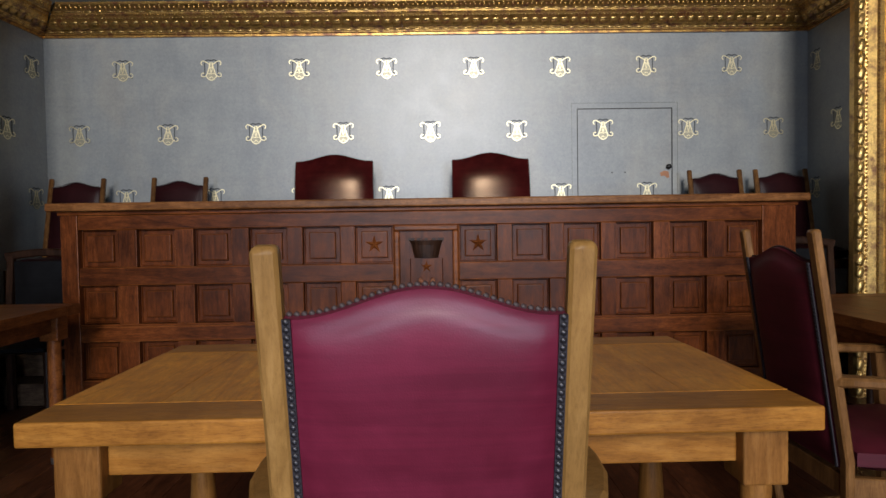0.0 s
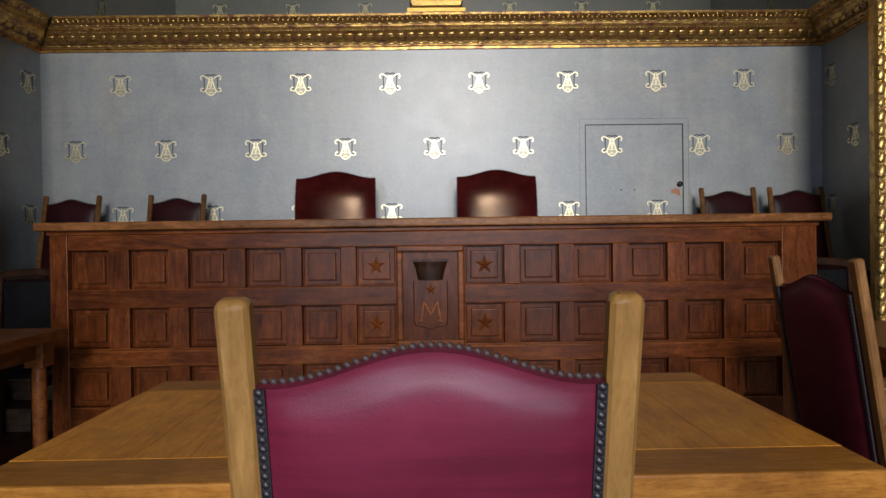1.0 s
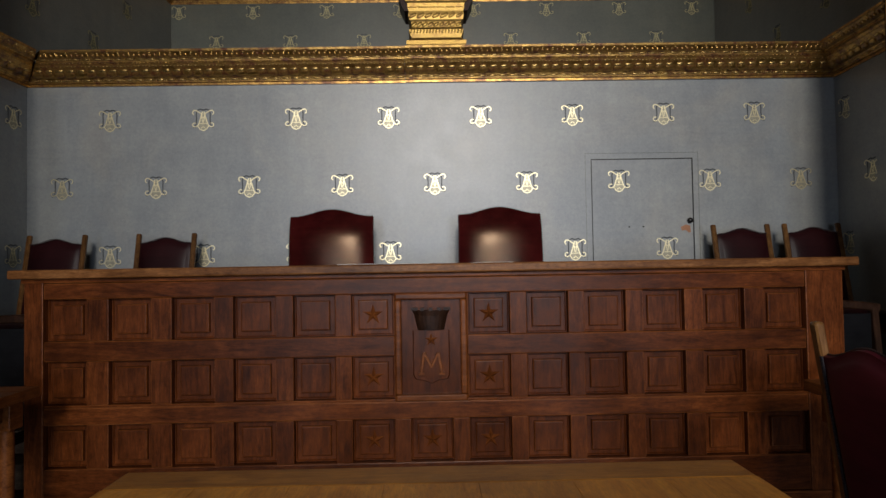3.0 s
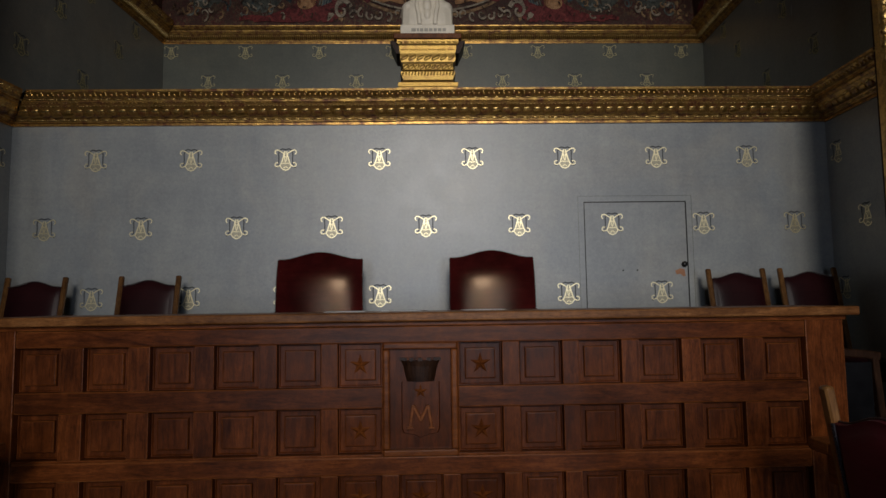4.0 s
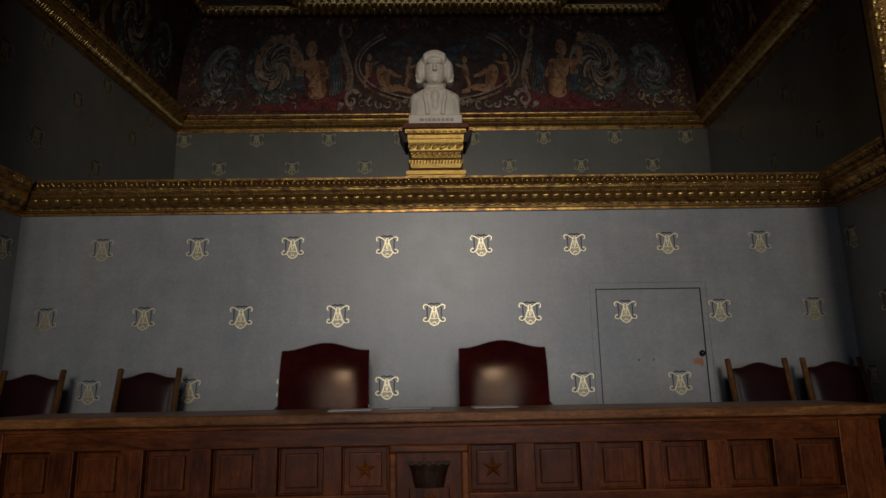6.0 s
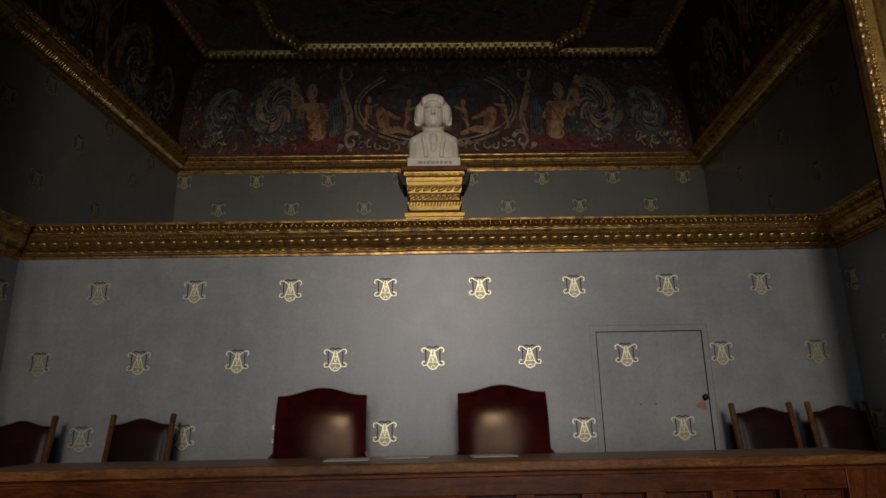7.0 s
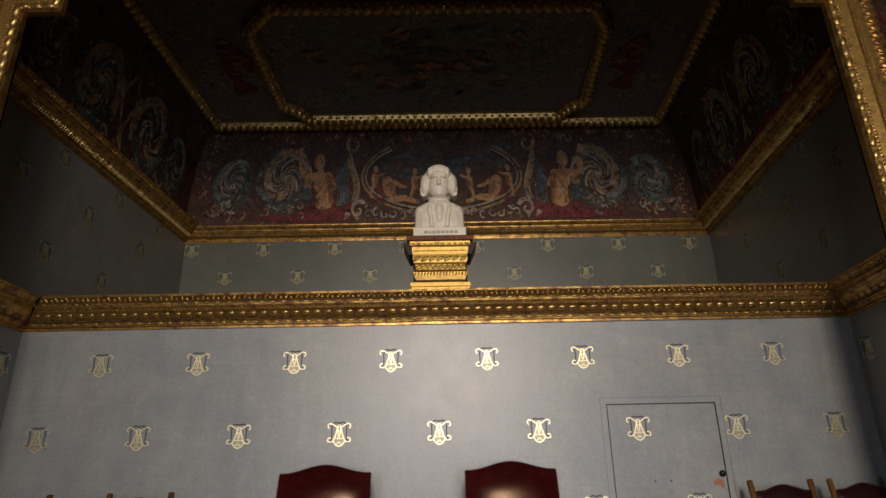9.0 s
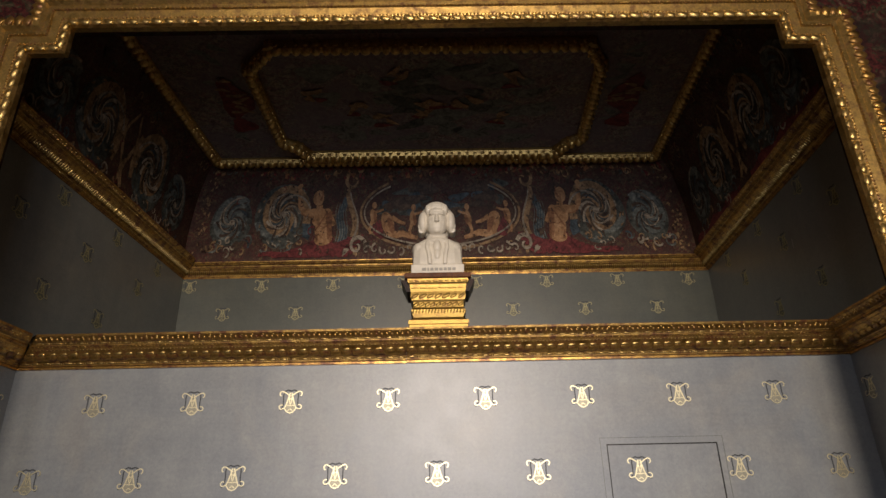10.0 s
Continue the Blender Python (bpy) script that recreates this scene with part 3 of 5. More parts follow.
bmesh.ops.recalc_face_normals(bm, faces=bm.faces[:])
part("frame_moulding", bm, M_GOLD_FRAME, frame_thing)
rnd = random.Random(11)
for name, d, o, pitch, along, wide, deep, tilt in (("leaf_row", 0.030, -0.045, 0.085, 0.034, 0.020, 0.014, 0.014), ("bead_row", 0.073, -0.033, 0.026, 0.009, 0.008, 0.010, 0),
                                                    ("bead_row", 0.138, -0.055, 0.026, 0.009, 0.008, 0.010, 0), ("gadroon_row", 0.238, -0.080, 0.060, 0.022, 0.034, 0.014, 0.018)):
    store = ([], [])
    op = offset_path(d)
    for (xa, za), (xb, zb) in zip(op, op[1:]):
        a, b = Vector((xa, FRAME_Y + o, za)), Vector((xb, FRAME_Y + o, zb))
        n = max(1, round((b - a).length / pitch))
        t = (b - a).normalized()
        side = t.cross(Vector((0, -1, 0)))
        for k in range(n):
            j = rnd.uniform(0.8, 1.2)
            (pill if name != "bead_row" else blob)(store, a + (b - a) * ((k + 0.5) / n), t * along * j + side * tilt, side * wide * j - t * tilt, Vector((0, -deep * j, 0)))
    raw_part(name, store, M_GOLD_BRIGHT if name == "leaf_row" else M_GOLD, frame_thing, "", True, "stuff")


# ---- painted cove and ceiling of the alcove ----
COVE_Z0, COVE_H, COVE_D = 4.445, 1.111, 0.42


def cove_rect(inset):
    yb, yf = BACK_Y - 0.15 - inset, 4.46
    return [(x_left(yf) + 0.06 + inset, yf), (x_left(yb) + 0.04 + inset, yb), (x_right(yb) - 0.15 - inset, yb), (x_right(yf) - 0.15 - inset, yf)]


def cove_point(side, u, v, lift=0.0):
    """side 0 west, 1 north, 2 east, 3 south; u along it 0..1, v up it 0..1; lift off the surface."""
    w = v * math.pi / 2
    r = cove_rect(COVE_D * (1 - math.cos(w)) + lift * math.cos(w * 0.6))
    (xa, ya), (xb, yb) = r[side], r[(side + 1) % 4]
    return Vector((xa + (xb - xa) * u, ya + (yb - ya) * u, COVE_Z0 + COVE_H * math.sin(w) - lift * math.sin(w * 0.6)))


bm = bmesh.new()
NV = 10
for side in range(3):
    grid = [[bm.verts.new(cove_point(side, i / 12, j / NV)) for i in range(13)] for j in range(NV + 1)]
    for j in range(NV):
        for i in range(12):
            bm.faces.new((grid[j][i], grid[j][i + 1], grid[j + 1][i + 1], grid[j + 1][i]))
cove = structure("cove", bm, M_COVE, "dark painted cove with scrolls, garlands and drapery", "ceiling", True)
bm = bmesh.new()
CEIL = cove_rect(COVE_D)
CEIL_Z = COVE_Z0 + COVE_H
prism(bm, [(x, y) for x, y in cove_rect(COVE_D - 0.01)], CEIL_Z, CEIL_Z + 0.1)
alcove_ceiling = structure("ceiling", bm, M_CEIL, "very dark painted alcove ceiling with gilt mouldings", "ceiling")
# Added cover, never in view, that keeps sky light out of the alcove
structure("ceiling_cap", boxed(-3.8, 4.0, 4.3, 8.1, 5.72, 5.85), M_PLASTER, "unseen cover closing the alcove to the sky above its ceiling", "ceiling")


# ---- gilt bars on the alcove ceiling ----
def gilt_bar(parent, pts, w, h, closed=False):
    """A carved half-round bar under the ceiling along level points."""
    pts = [Vector(p) for p in pts]
    runs = list(zip(pts, pts[1:])) + ([(pts[-1], pts[0])] if closed else [])
    bm, store = bmesh.new(), ([], [])
    for a, b in runs:
        t = (b - a).normalized()
        side = t.cross(Vector((0, 0, 1)))
        prof = [(-0.5, 0), (-0.5, -0.35), (-0.32, -0.85), (0, -1), (0.32, -0.85), (0.5, -0.35), (0.5, 0)]
        e = t * w * 0.5
        ra = [bm.verts.new(a - e + side * x * w + Vector((0, 0, z * h))) for x, z in prof]
        rb = [bm.verts.new(b + e + side * x * w + Vector((0, 0, z * h))) for x, z in prof]
        for k in range(6):
            bm.faces.new((ra[k], ra[k + 1], rb[k + 1], rb[k]))
        bm.faces.new(ra)
        bm.faces.new(rb[::-1])
        n = max(2, round((b - a).length / (w * 0.8)))
        for k in range(n):
            c = a + (b - a) * ((k + 0.5) / n) + Vector((0, 0, -h * 0.9))
            j = 1.0 + 0.25 * math.sin(k * 2.1)
            blob(store, c, t * w * 0.40 * j + side * w * 0.16, side * w * 0.40 - t * w * 0.12, Vector((0, 0, -h * 0.6)))
            blob(store, c + side * w * 0.42 + Vector((0, 0, h * 0.35)), t * w * 0.2, side * w * 0.14, Vector((0, 0, -h * 0.35)) + side * w * 0.1)
            blob(store, c - side * w * 0.42 + Vector((0, 0, h * 0.35)), t * w * 0.2, side * w * 0.14, Vector((0, 0, -h * 0.35)) - side * w * 0.1)
    bmesh.ops.recalc_face_normals(bm, faces=bm.faces[:])
    part("bar", bm, M_GOLD_BRIGHT, parent)
    raw_part("leaf_row", store, M_GOLD_BRIGHT, parent, "", True, "stuff")


zc = CEIL_Z - 0.002
border = thing("ceiling_border", "gilded bar moulding round the dark alcove ceiling", "moulding", kind="structure")
gilt_bar(border, [(CEIL[0][0] + 0.02, 4.47, zc), (CEIL[1][0] + 0.02, CEIL[1][1], zc), (CEIL[2][0] - 0.02, CEIL[2][1], zc), (CEIL[3][0] - 0.02, 4.47, zc)], 0.105, 0.07)
panel_frame = thing("ceiling_panel_frame", "gilded frame with cut corners round the ceiling painting", "moulding", kind="structure")
gilt_bar(panel_frame, [(-1.40, 7.0, zc), (1.40, 7.0, zc), (1.52, 6.80, zc), (1.66, 6.70, zc), (1.60, 5.5, zc), (1.42, 5.20, zc), (-1.42, 5.20, zc), (-1.70, 5.5, zc), (-1.66, 6.70, zc), (-1.52, 6.80, zc)], 0.11, 0.085, True)


# ---- painting on the cove: flat shapes laid on the surface ----
class Paint:
    """Flat shapes in picture units (0..900 along, 0..163 up), laid on one side of the cove."""

    def __init__(self, side, lift):
        self.side, self.lift, self.store = side, lift, ([], [])
        self.span = 900 if side == 1 else 470

    def put(self, x, y):
        y *= 0.78 + 0.22 * (y / 163) ** 2
        return tuple(cove_point(self.side, min(0.99, max(0.01, x / self.span)), min(0.97, max(0.02, y / 163)), self.lift))

    def disc(self, x, y, a, b, turn=0.0, seg=20, wob=0.0):
        c, s = math.cos(turn), math.sin(turn)
        self.lift += 0.00002
        vs = [self.put(x, y)]
        for r in (0.5, 1.0):
            for k in range(seg):
                w = 2 * math.pi * k / seg
                q = r * (1 + wob * math.sin(3 * w + x))
                px, py = a * q * math.cos(w), b * q * math.sin(w)
                vs.append(self.put(x + px * c - py * s, y + px * s + py * c))
        fs = [(0, 1 + k, 1 + (k + 1) % seg) for k in range(seg)]
        fs += [(1 + k, 1 + seg + k, 1 + seg + (k + 1) % seg, 1 + (k + 1) % seg) for k in range(seg)]
        raw(self.store, vs, fs)

    def ribbon(self, pts, w0, w1):
        vs, fs = [], []
        self.lift += 0.00002
        n = len(pts)
        for i, (x, y) in enumerate(pts):
            xa, ya = pts[max(0, i - 1)]
            xb, yb = pts[min(n - 1, i + 1)]
            d = math.hypot(xb - xa, yb - ya) or 1
            w = (w0 + (w1 - w0) * i / (n - 1)) * 0.5
            nx, ny = -(yb - ya) / d * w, (xb - xa) / d * w
            vs += [self.put(x + nx, y + ny), self.put(x - nx, y - ny)]
        fs = [(2 * i, 2 * i + 1, 2 * i + 3, 2 * i + 2) for i in range(n - 1)]
        raw(self.store, vs, fs)

    def spiral(self, x, y, r, turns, start, way, w0, w1):
        n = 34
        self.ribbon([(x + way * r * (1 - 0.88 * i / n) * math.cos(start + turns * 2 * math.pi * i / n), y + r * (1 - 0.88 * i / n) * math.sin(start + turns * 2 * math.pi * i / n)) for i in range(n + 1)], w0, w1)

    def done(self, name, material):
        if self.store[0]:
            raw_part(name, self.store, material, cove, "", False, "stuff")


def paint_side(side):
    rnd = random.Random(side + 3)
    names = ("teal", "navy", "blue", "ochre", "dim", "red", "flesh", "shade", "dusk", "face", "facet", "pale", "dab")
    lay = {k: Paint(side, 0.004 + 0.0025 * i) for i, k in enumerate(names)}
    wide = 900 if side == 1 else 470
    for k in range(150 if side == 1 else 80):
        x, y = rnd.uniform(5, wide - 5), rnd.choice((rnd.uniform(112, 158), rnd.uniform(8, 150)))
        lay["dim"].disc(x, y, rnd.uniform(3, 8), rnd.uniform(2, 5), rnd.uniform(0, 3), 9, 0.3)
    half = wide / 2

    def swirl(x, y, r, way, n, tones, twist):
        for k in range(n):
            a0 = 6.283 * k / n + rnd.uniform(-0.08, 0.08)
            pts = []
            for i in range(8):
                q = r * (0.12 + 0.88 * i / 7)
                w = a0 + twist * (1 - i / 7)
                pts.append((x + way * q * math.cos(w), y + q * math.sin(w)))
            lay[tones[k % len(tones)]].ribbon(pts, 0.5, r * rnd.uniform(0.10, 0.2))

    for way in (1, -1):
        def X(v):
            return half - way * (half - v)
        # blue-grey shell scroll, then a larger tan and olive one, both of swirling leaves
        lay["teal"].disc(X(72), 60, 37, 37, 0, 26, 0.03)
        lay["teal"].disc(X(163), 67, 50, 48, 0, 26, 0.03)
        swirl(X(72), 60, 27, way, 22, ("blue", "navy", "dim"), 1.7)
        swirl(X(163), 67, 30, way, 22, ("pale", "dim", "ochre", "navy"), 1.7)
        lay["blue"].spiral(X(72), 60, 34, 1.7, 0.8, way, 12, 4)
        lay["pale"].spiral(X(72), 60, 37, 0.45, 1.2, way, 3, 2)
        lay["pale"].spiral(X(72), 60, 27, 0.9, 2.0, way, 2.4, 1)
        lay["ochre"].spiral(X(163), 68, 46, 1.5, 6.0, way, 14, 4)
        lay["blue"].spiral(X(163), 66, 45, 0.40, 3.3, way, 11, 6)
        lay["dim"].spiral(X(163), 68, 38, 0.8, 5.8, way, 3, 2)
        lay["pale"].spiral(X(163), 67, 49, 0.4, 0.2, way, 3, 1.5)
        lay["pale"].spiral(X(163), 67, 33, 1.0, 1.5, way, 3, 1.5)
        lay["pale"].disc(X(72), 58, 5, 4)
        lay["pale"].disc(X(163), 68, 6, 5)
        for k in range(26):
            w = rnd.uniform(0, 6.283)
            q = rnd.uniform(36, 48)
            lay[rnd.choice(("pale", "dim", "navy", "ochre"))].disc(X(163 + q * math.cos(w)), 67 + q * math.sin(w), rnd.uniform(2, 5), rnd.uniform(0.8, 1.6), w * way + 1.2, 8, 0.25)
        # acanthus under the scrolls
        for k in range(22):
            lay[rnd.choice(("blue", "ochre", "pale", "navy"))].spiral(X(rnd.uniform(30, 205)), rnd.uniform(14, 34), rnd.uniform(5, 11), rnd.uniform(0.4, 0.9), rnd.uniform(0, 6), way, 3.2, 1.0)
        if side != 1:
            lay["red"].ribbon([(X(20 + 14 * k), 10 + 4 * math.sin(k * 1.3)) for k in range(15)], 10, 16)
            lay["ochre"].ribbon([(X(226 + 8 * math.sin(k * 0.8)), 20 + 10 * k) for k in range(10)], 8, 4)
            lay["ochre"].ribbon([(X(208), 40), (X(212), 56), (X(211), 74), (X(207), 92)], 8, 15)
            continue
        # folds of red and blue drapery round a pale tapering form
        for k in range(9):
            lay["red"].ribbon([(X(212 + 9 * k + 5 * math.sin(i + k)), 6 + (2.6 + 1.0 * math.sin(k * 1.7)) * i) for i in range(9)], 15, 5)
        for k in range(6):
            lay["red"].ribbon([(X(128 + 22 * i + 6 * k), 9 + 4.5 * k * (i / 7) + 3 * math.sin(i * 1.4 + k)) for i in range(8)], 5, 8)
        lay["navy"].ribbon([(X(272 + 5 * math.sin(k * 1.1)), 22 + 10 * k) for k in range(8)], 17, 9)
        lay["navy"].ribbon([(X(207 + 4 * math.sin(k * 1.3)), 34 + 9 * k) for k in range(6)], 16, 8)
        for k in range(5):
            lay["pale" if k == 2 else "ochre"].disc(X(262 + 9 * k), 12 + 2 * (k % 2), 7, 4, 0.4 * k, 9, 0.3)
            lay["blue"].ribbon([(X(262 + 4.5 * k + 3 * math.sin(i * 1.2)), 28 + 11 * i) for i in range(6)], 2.0, 0.8)
        lay["flesh"].disc(X(-12 + 252), 32, 16, 10, 0.15 * way, 18)
        lay["flesh"].disc(X(-12 + 249), 45, 13.5, 16, 0.12 * way, 18)
        lay["flesh"].disc(X(-12 + 244), 63, 16, 14, 0.1 * way, 18)
        lay["flesh"].disc(X(-12 + 232), 70, 8, 7, 0, 14)
        lay["flesh"].disc(X(-12 + 255), 70, 8, 7, 0, 14)
        lay["shade"].disc(X(-12 + 260), 44, 3.2, 15, 0.1 * way, 14)
        lay["shade"].disc(X(-12 + 257), 62, 3.5, 9, 0.1 * way, 14)
        lay["shade"].disc(X(-12 + 240), 35, 2.0, 6, 0.3 * way, 10)
        lay["shade"].disc(X(-12 + 250), 38, 1.4, 1.4, 0, 8)
        lay["flesh"].disc(X(-12 + 240), 79, 6, 7, 0, 12)
        lay["shade"].ribbon([(X(-12 + 265), 27), (X(-12 + 265), 38), (X(-12 + 263), 50), (X(-12 + 263), 62), (X(-12 + 261), 72)], 3, 6)
        lay["shade"].ribbon([(X(-12 + 242), 52), (X(-12 + 250), 49), (X(-12 + 258), 51)], 1.0, 2)
        lay["flesh"].ribbon([(X(-12 + 231), 71), (X(-12 + 220), 70), (X(-12 + 210), 73), (X(-12 + 204), 82), (X(-12 + 201), 94), (X(-12 + 199), 106)], 12, 6)
        lay["flesh"].disc(X(-12 + 198), 110, 5, 4, 0.5, 10)
        lay["flesh"].ribbon([(X(-12 + 257), 71), (X(-12 + 264), 62), (X(-12 + 270), 52)], 8, 7)
        lay["shade"].ribbon([(X(-12 + 229), 64), (X(-12 + 218), 65), (X(-12 + 208), 70)], 1.5, 2.5)
        lay["dusk"].disc(X(-12 + 239), 96, 15, 15, 0.2 * way, 18, 0.06)
        lay["face"].disc(X(-12 + 236), 92, 10, 11.5, 0.25 * way, 18, 0.02)
        lay["facet"].ribbon([(X(-12 + 242), 104), (X(-12 + 243), 96), (X(-12 + 240), 88)], 2, 4)
        lay["facet"].ribbon([(X(-12 + 256), 73), (X(-12 + 246), 58), (X(-12 + 236), 44)], 2.4, 2.4)
        # strapwork beside the oval
        lay["ochre"].ribbon([(X(288 + 9 * math.sin(k * 0.55)), 24 + 9 * k) for k in range(10)], 13, 8)
        lay["pale"].ribbon([(X(291 + 9 * math.sin(k * 0.55)), 28 + 9 * k) for k in range(9)], 4, 2)
        lay["pale"].spiral(X(300), 20, 15, 1.2, 0.3, way, 7, 2)
        lay["ochre"].spiral(X(287), 118, 16, 1.0, 2.2, way, 7, 2)
        lay["ochre"].spiral(X(300), 142, 15, 0.7, 2.6, way, 6, 2)
        # cloudy landscape in the oval with small warm forms
        for k in range(16):
            lay[rnd.choice(("navy", "teal", "dim"))].disc(X(rnd.uniform(330, 440)), rnd.uniform(66, 112), rnd.uniform(10, 24), rnd.uniform(4, 8), rnd.uniform(-0.2, 0.2), 14, 0.2)
        lay["red"].disc(X(338), 44, 9, 14, 0.3 * way, 12, 0.2)
        lay["flesh"].disc(X(354), 54, 11, 17, 0.35 * way, 16, 0.05)
        lay["shade"].disc(X(360), 50, 5, 13, 0.4 * way, 12, 0.05)
        lay["dusk"].disc(X(358), 77, 6, 7, 0, 12, 0.05)
        lay["flesh"].ribbon([(X(350), 40), (X(366), 36), (X(382), 38), (X(398), 33), (X(408), 31)], 14, 5)
        lay["flesh"].ribbon([(X(362), 62), (X(376), 55), (X(386), 53)], 7, 4)
        for cx, cz in ((328, 64), (400, 60)):
            lay["flesh"].disc(X(cx), cz, 6, 11, 0.2, 12, 0.08)
            lay["shade"].disc(X(cx + 3), cz - 2, 3, 8, 0.2, 10, 0.08)
            lay["flesh"].disc(X(cx + 1), cz + 16, 4.5, 5, 0, 10)
            lay["flesh"].ribbon([(X(cx + 3), cz + 6), (X(cx + 11), cz + 8), (X(cx + 18), cz + 10)], 4, 3)
            lay["flesh"].ribbon([(X(cx - 2), cz - 8), (X(cx - 6), cz - 18), (X(cx - 4), cz - 26)], 6, 4)
        for k in range(9):
            lay["pale"].spiral(X(318 + 15 * k), 13 + 2 * (k % 2), 8, 0.8, 0.5 + k, way, 3.6, 1.2)
        for k in range(150):
            lay[rnd.choice(("red", "red", "shade", "dim", "ochre", "teal"))].disc(X(rnd.uniform(8, 440)), rnd.uniform(122, 160), rnd.uniform(2, 5.5), rnd.uniform(1.5, 4), rnd.uniform(0, 3), 8, 0.35)
        for k in range(40):
            lay["ochre"].disc(X(rnd.uniform(6, 30)), rnd.uniform(10, 150), rnd.uniform(1.5, 4), rnd.uniform(1.5, 3), rnd.uniform(0, 3), 7, 0.3)
    for k in range(70 if side == 1 else 40):
        x, y, r = rnd.uniform(12, wide - 12), rnd.choice((rnd.uniform(118, 152), rnd.uniform(118, 152), rnd.uniform(14, 150))), rnd.uniform(4, 10)
        lay[rnd.choice(("ochre", "dim", "teal", "red"))].spiral(x, y, r, rnd.uniform(0.5, 1.2), rnd.uniform(0, 6), rnd.choice((1, -1)), r * 0.3, r * 0.1)
    # loose dabs of dark ground over the rest
    for k in range(520 if side == 1 else 260):
        lay["dab"].disc(rnd.uniform(6, wide - 6), rnd.uniform(6, 157), rnd.uniform(1.2, 4.0), rnd.uniform(0.6, 1.5), rnd.uniform(0, 3), 7, 0.3)
    if side == 1:
        for r0, tone, w0 in ((139, "pale", 2.6), (145, "ochre", 4.0)):
            for a0, a1 in ((2.3, 4.5), (-1.36, 0.84)):
                lay[tone].ribbon([(450 + r0 * math.cos(a0 + (a1 - a0) * k / 24), 70 + (r0 - 88) * math.sin(a0 + (a1 - a0) * k / 24)) for k in range(25)], w0, w0)
    title = {"dim": "foliage", "teal": "medallion", "red": "drapery", "navy": "fold", "blue": "scroll", "ochre": "leaf", "flesh": "shape", "pale": "ornament", "shade": "shadow", "dusk": "dark_form", "face": "light_form", "facet": "half_tone", "dab": "dab"}
    for k, mt in zip(names, (M_P_TEAL, M_P_NAVY, M_P_BLUE, M_P_OCHRE, M_P_DIM, M_P_RED, M_P_FLESH, M_P_SHADE, M_P_DUSK, M_P_FLESH, M_P_SHADE, M_P_PALE, M_P_DUSK)):
        lay[k].done("painted_" + title[k], mt)


def paint_ceiling():
    """Dim clouds and warm forms in the middle panel and in the ovals beside it."""
    rnd = random.Random(21)
    kinds = (("cloud", M_P_CLOUD), ("shade", M_P_TEAL), ("drapery", M_P_RED), ("shape", M_P_OCHRE))
    lay = {k: ([], []) for k, _ in kinds}

    def spot(kind, x, y, a, b, turn, seg=14):
        z = CEIL_Z - 0.003 - 0.004 * [k for k, _ in kinds].index(kind) - 0.00002 * len(lay[kind][1])
        c, s = math.cos(turn), math.sin(turn)
        pts = []
        for k in range(seg):
            w = 2 * math.pi * k / seg
            q = 1 + 0.22 * math.sin(3 * w + x * 9)
            pts.append((x + a * q * math.cos(w) * c - b * q * math.sin(w) * s, y + a * q * math.cos(w) * s + b * q * math.sin(w) * c, z))
        raw(lay[kind], pts, [tuple(range(seg))[::-1]])

    for k in range(40):
        spot("cloud", rnd.uniform(-1.15, 1.15), rnd.uniform(5.5, 6.75), rnd.uniform(0.10, 0.24), rnd.uniform(0.05, 0.12), rnd.uniform(-0.3, 0.3))
    for k in range(14):
        spot("shade", rnd.gauss(0.0, 0.28), rnd.gauss(6.0, 0.2), rnd.uniform(0.08, 0.2), rnd.uniform(0.04, 0.09), rnd.uniform(-0.6, 0.6))
    for x, y in ((-1.16, 5.9), (-0.72, 6.15), (0.76, 5.72), (0.68, 6.32), (-0.47, 6.35), (0.34, 6.05), (-0.12, 6.2), (-0.37, 5.65), (0.0, 6.05)):
        for k in range(3):
            spot("shape", x + rnd.uniform(-0.1, 0.1), y + rnd.uniform(-0.08, 0.08), rnd.uniform(0.05, 0.11), rnd.uniform(0.025, 0.045), rnd.uniform(-1, 1))
        spot("drapery", x + rnd.uniform(-0.1, 0.1), y + 0.1, rnd.uniform(0.06, 0.12), 0.035, rnd.uniform(-0.6, 0.6))
    for s in (-1, 1):
        spot("drapery", s * 1.97, 5.98, 0.16, 0.30, 0.0)
        spot("drapery", s * 2.0, 6.42, 0.13, 0.12, 0.0)
        for k in range(9):
            spot("shape", s * 1.97 + rnd.uniform(-0.13, 0.13), 5.98 + rnd.uniform(-0.3, 0.3), 0.07, 0.022, rnd.uniform(-0.5, 0.5))
        for k in range(10):
            spot("cloud", s * 1.98 + rnd.uniform(-0.16, 0.16), rnd.uniform(5.2, 6.9), 0.09, 0.035, rnd.uniform(-1, 1))
    for k, mt in kinds:
        raw_part("painted_" + k, lay[k], mt, alcove_ceiling, "", False, "stuff")


paint_ceiling()
for side in (0, 1, 2):
    paint_side(side)

# ---- stencilled monograms on the walls ----
def strip(store, pts, w0, w1, y):
    vs = []
    n = len(pts)
    for i, (x, z) in enumerate(pts):
        xa, za = pts[max(0, i - 1)]
        xb, zb = pts[min(n - 1, i + 1)]
        d = math.hypot(xb - xa, zb - za) or 1
        w = (w0 + (w1 - w0) * i / (n - 1)) * 0.42
        nx, nz = -(zb - za) / d * w, (xb - xa) / d * w
        vs += [(x + nx, y, z + nz), (x - nx, y, z - nz)]
    raw(store, vs, [(2 * i, 2 * i + 2, 2 * i + 3, 2 * i + 1) for i in range(n - 1)])


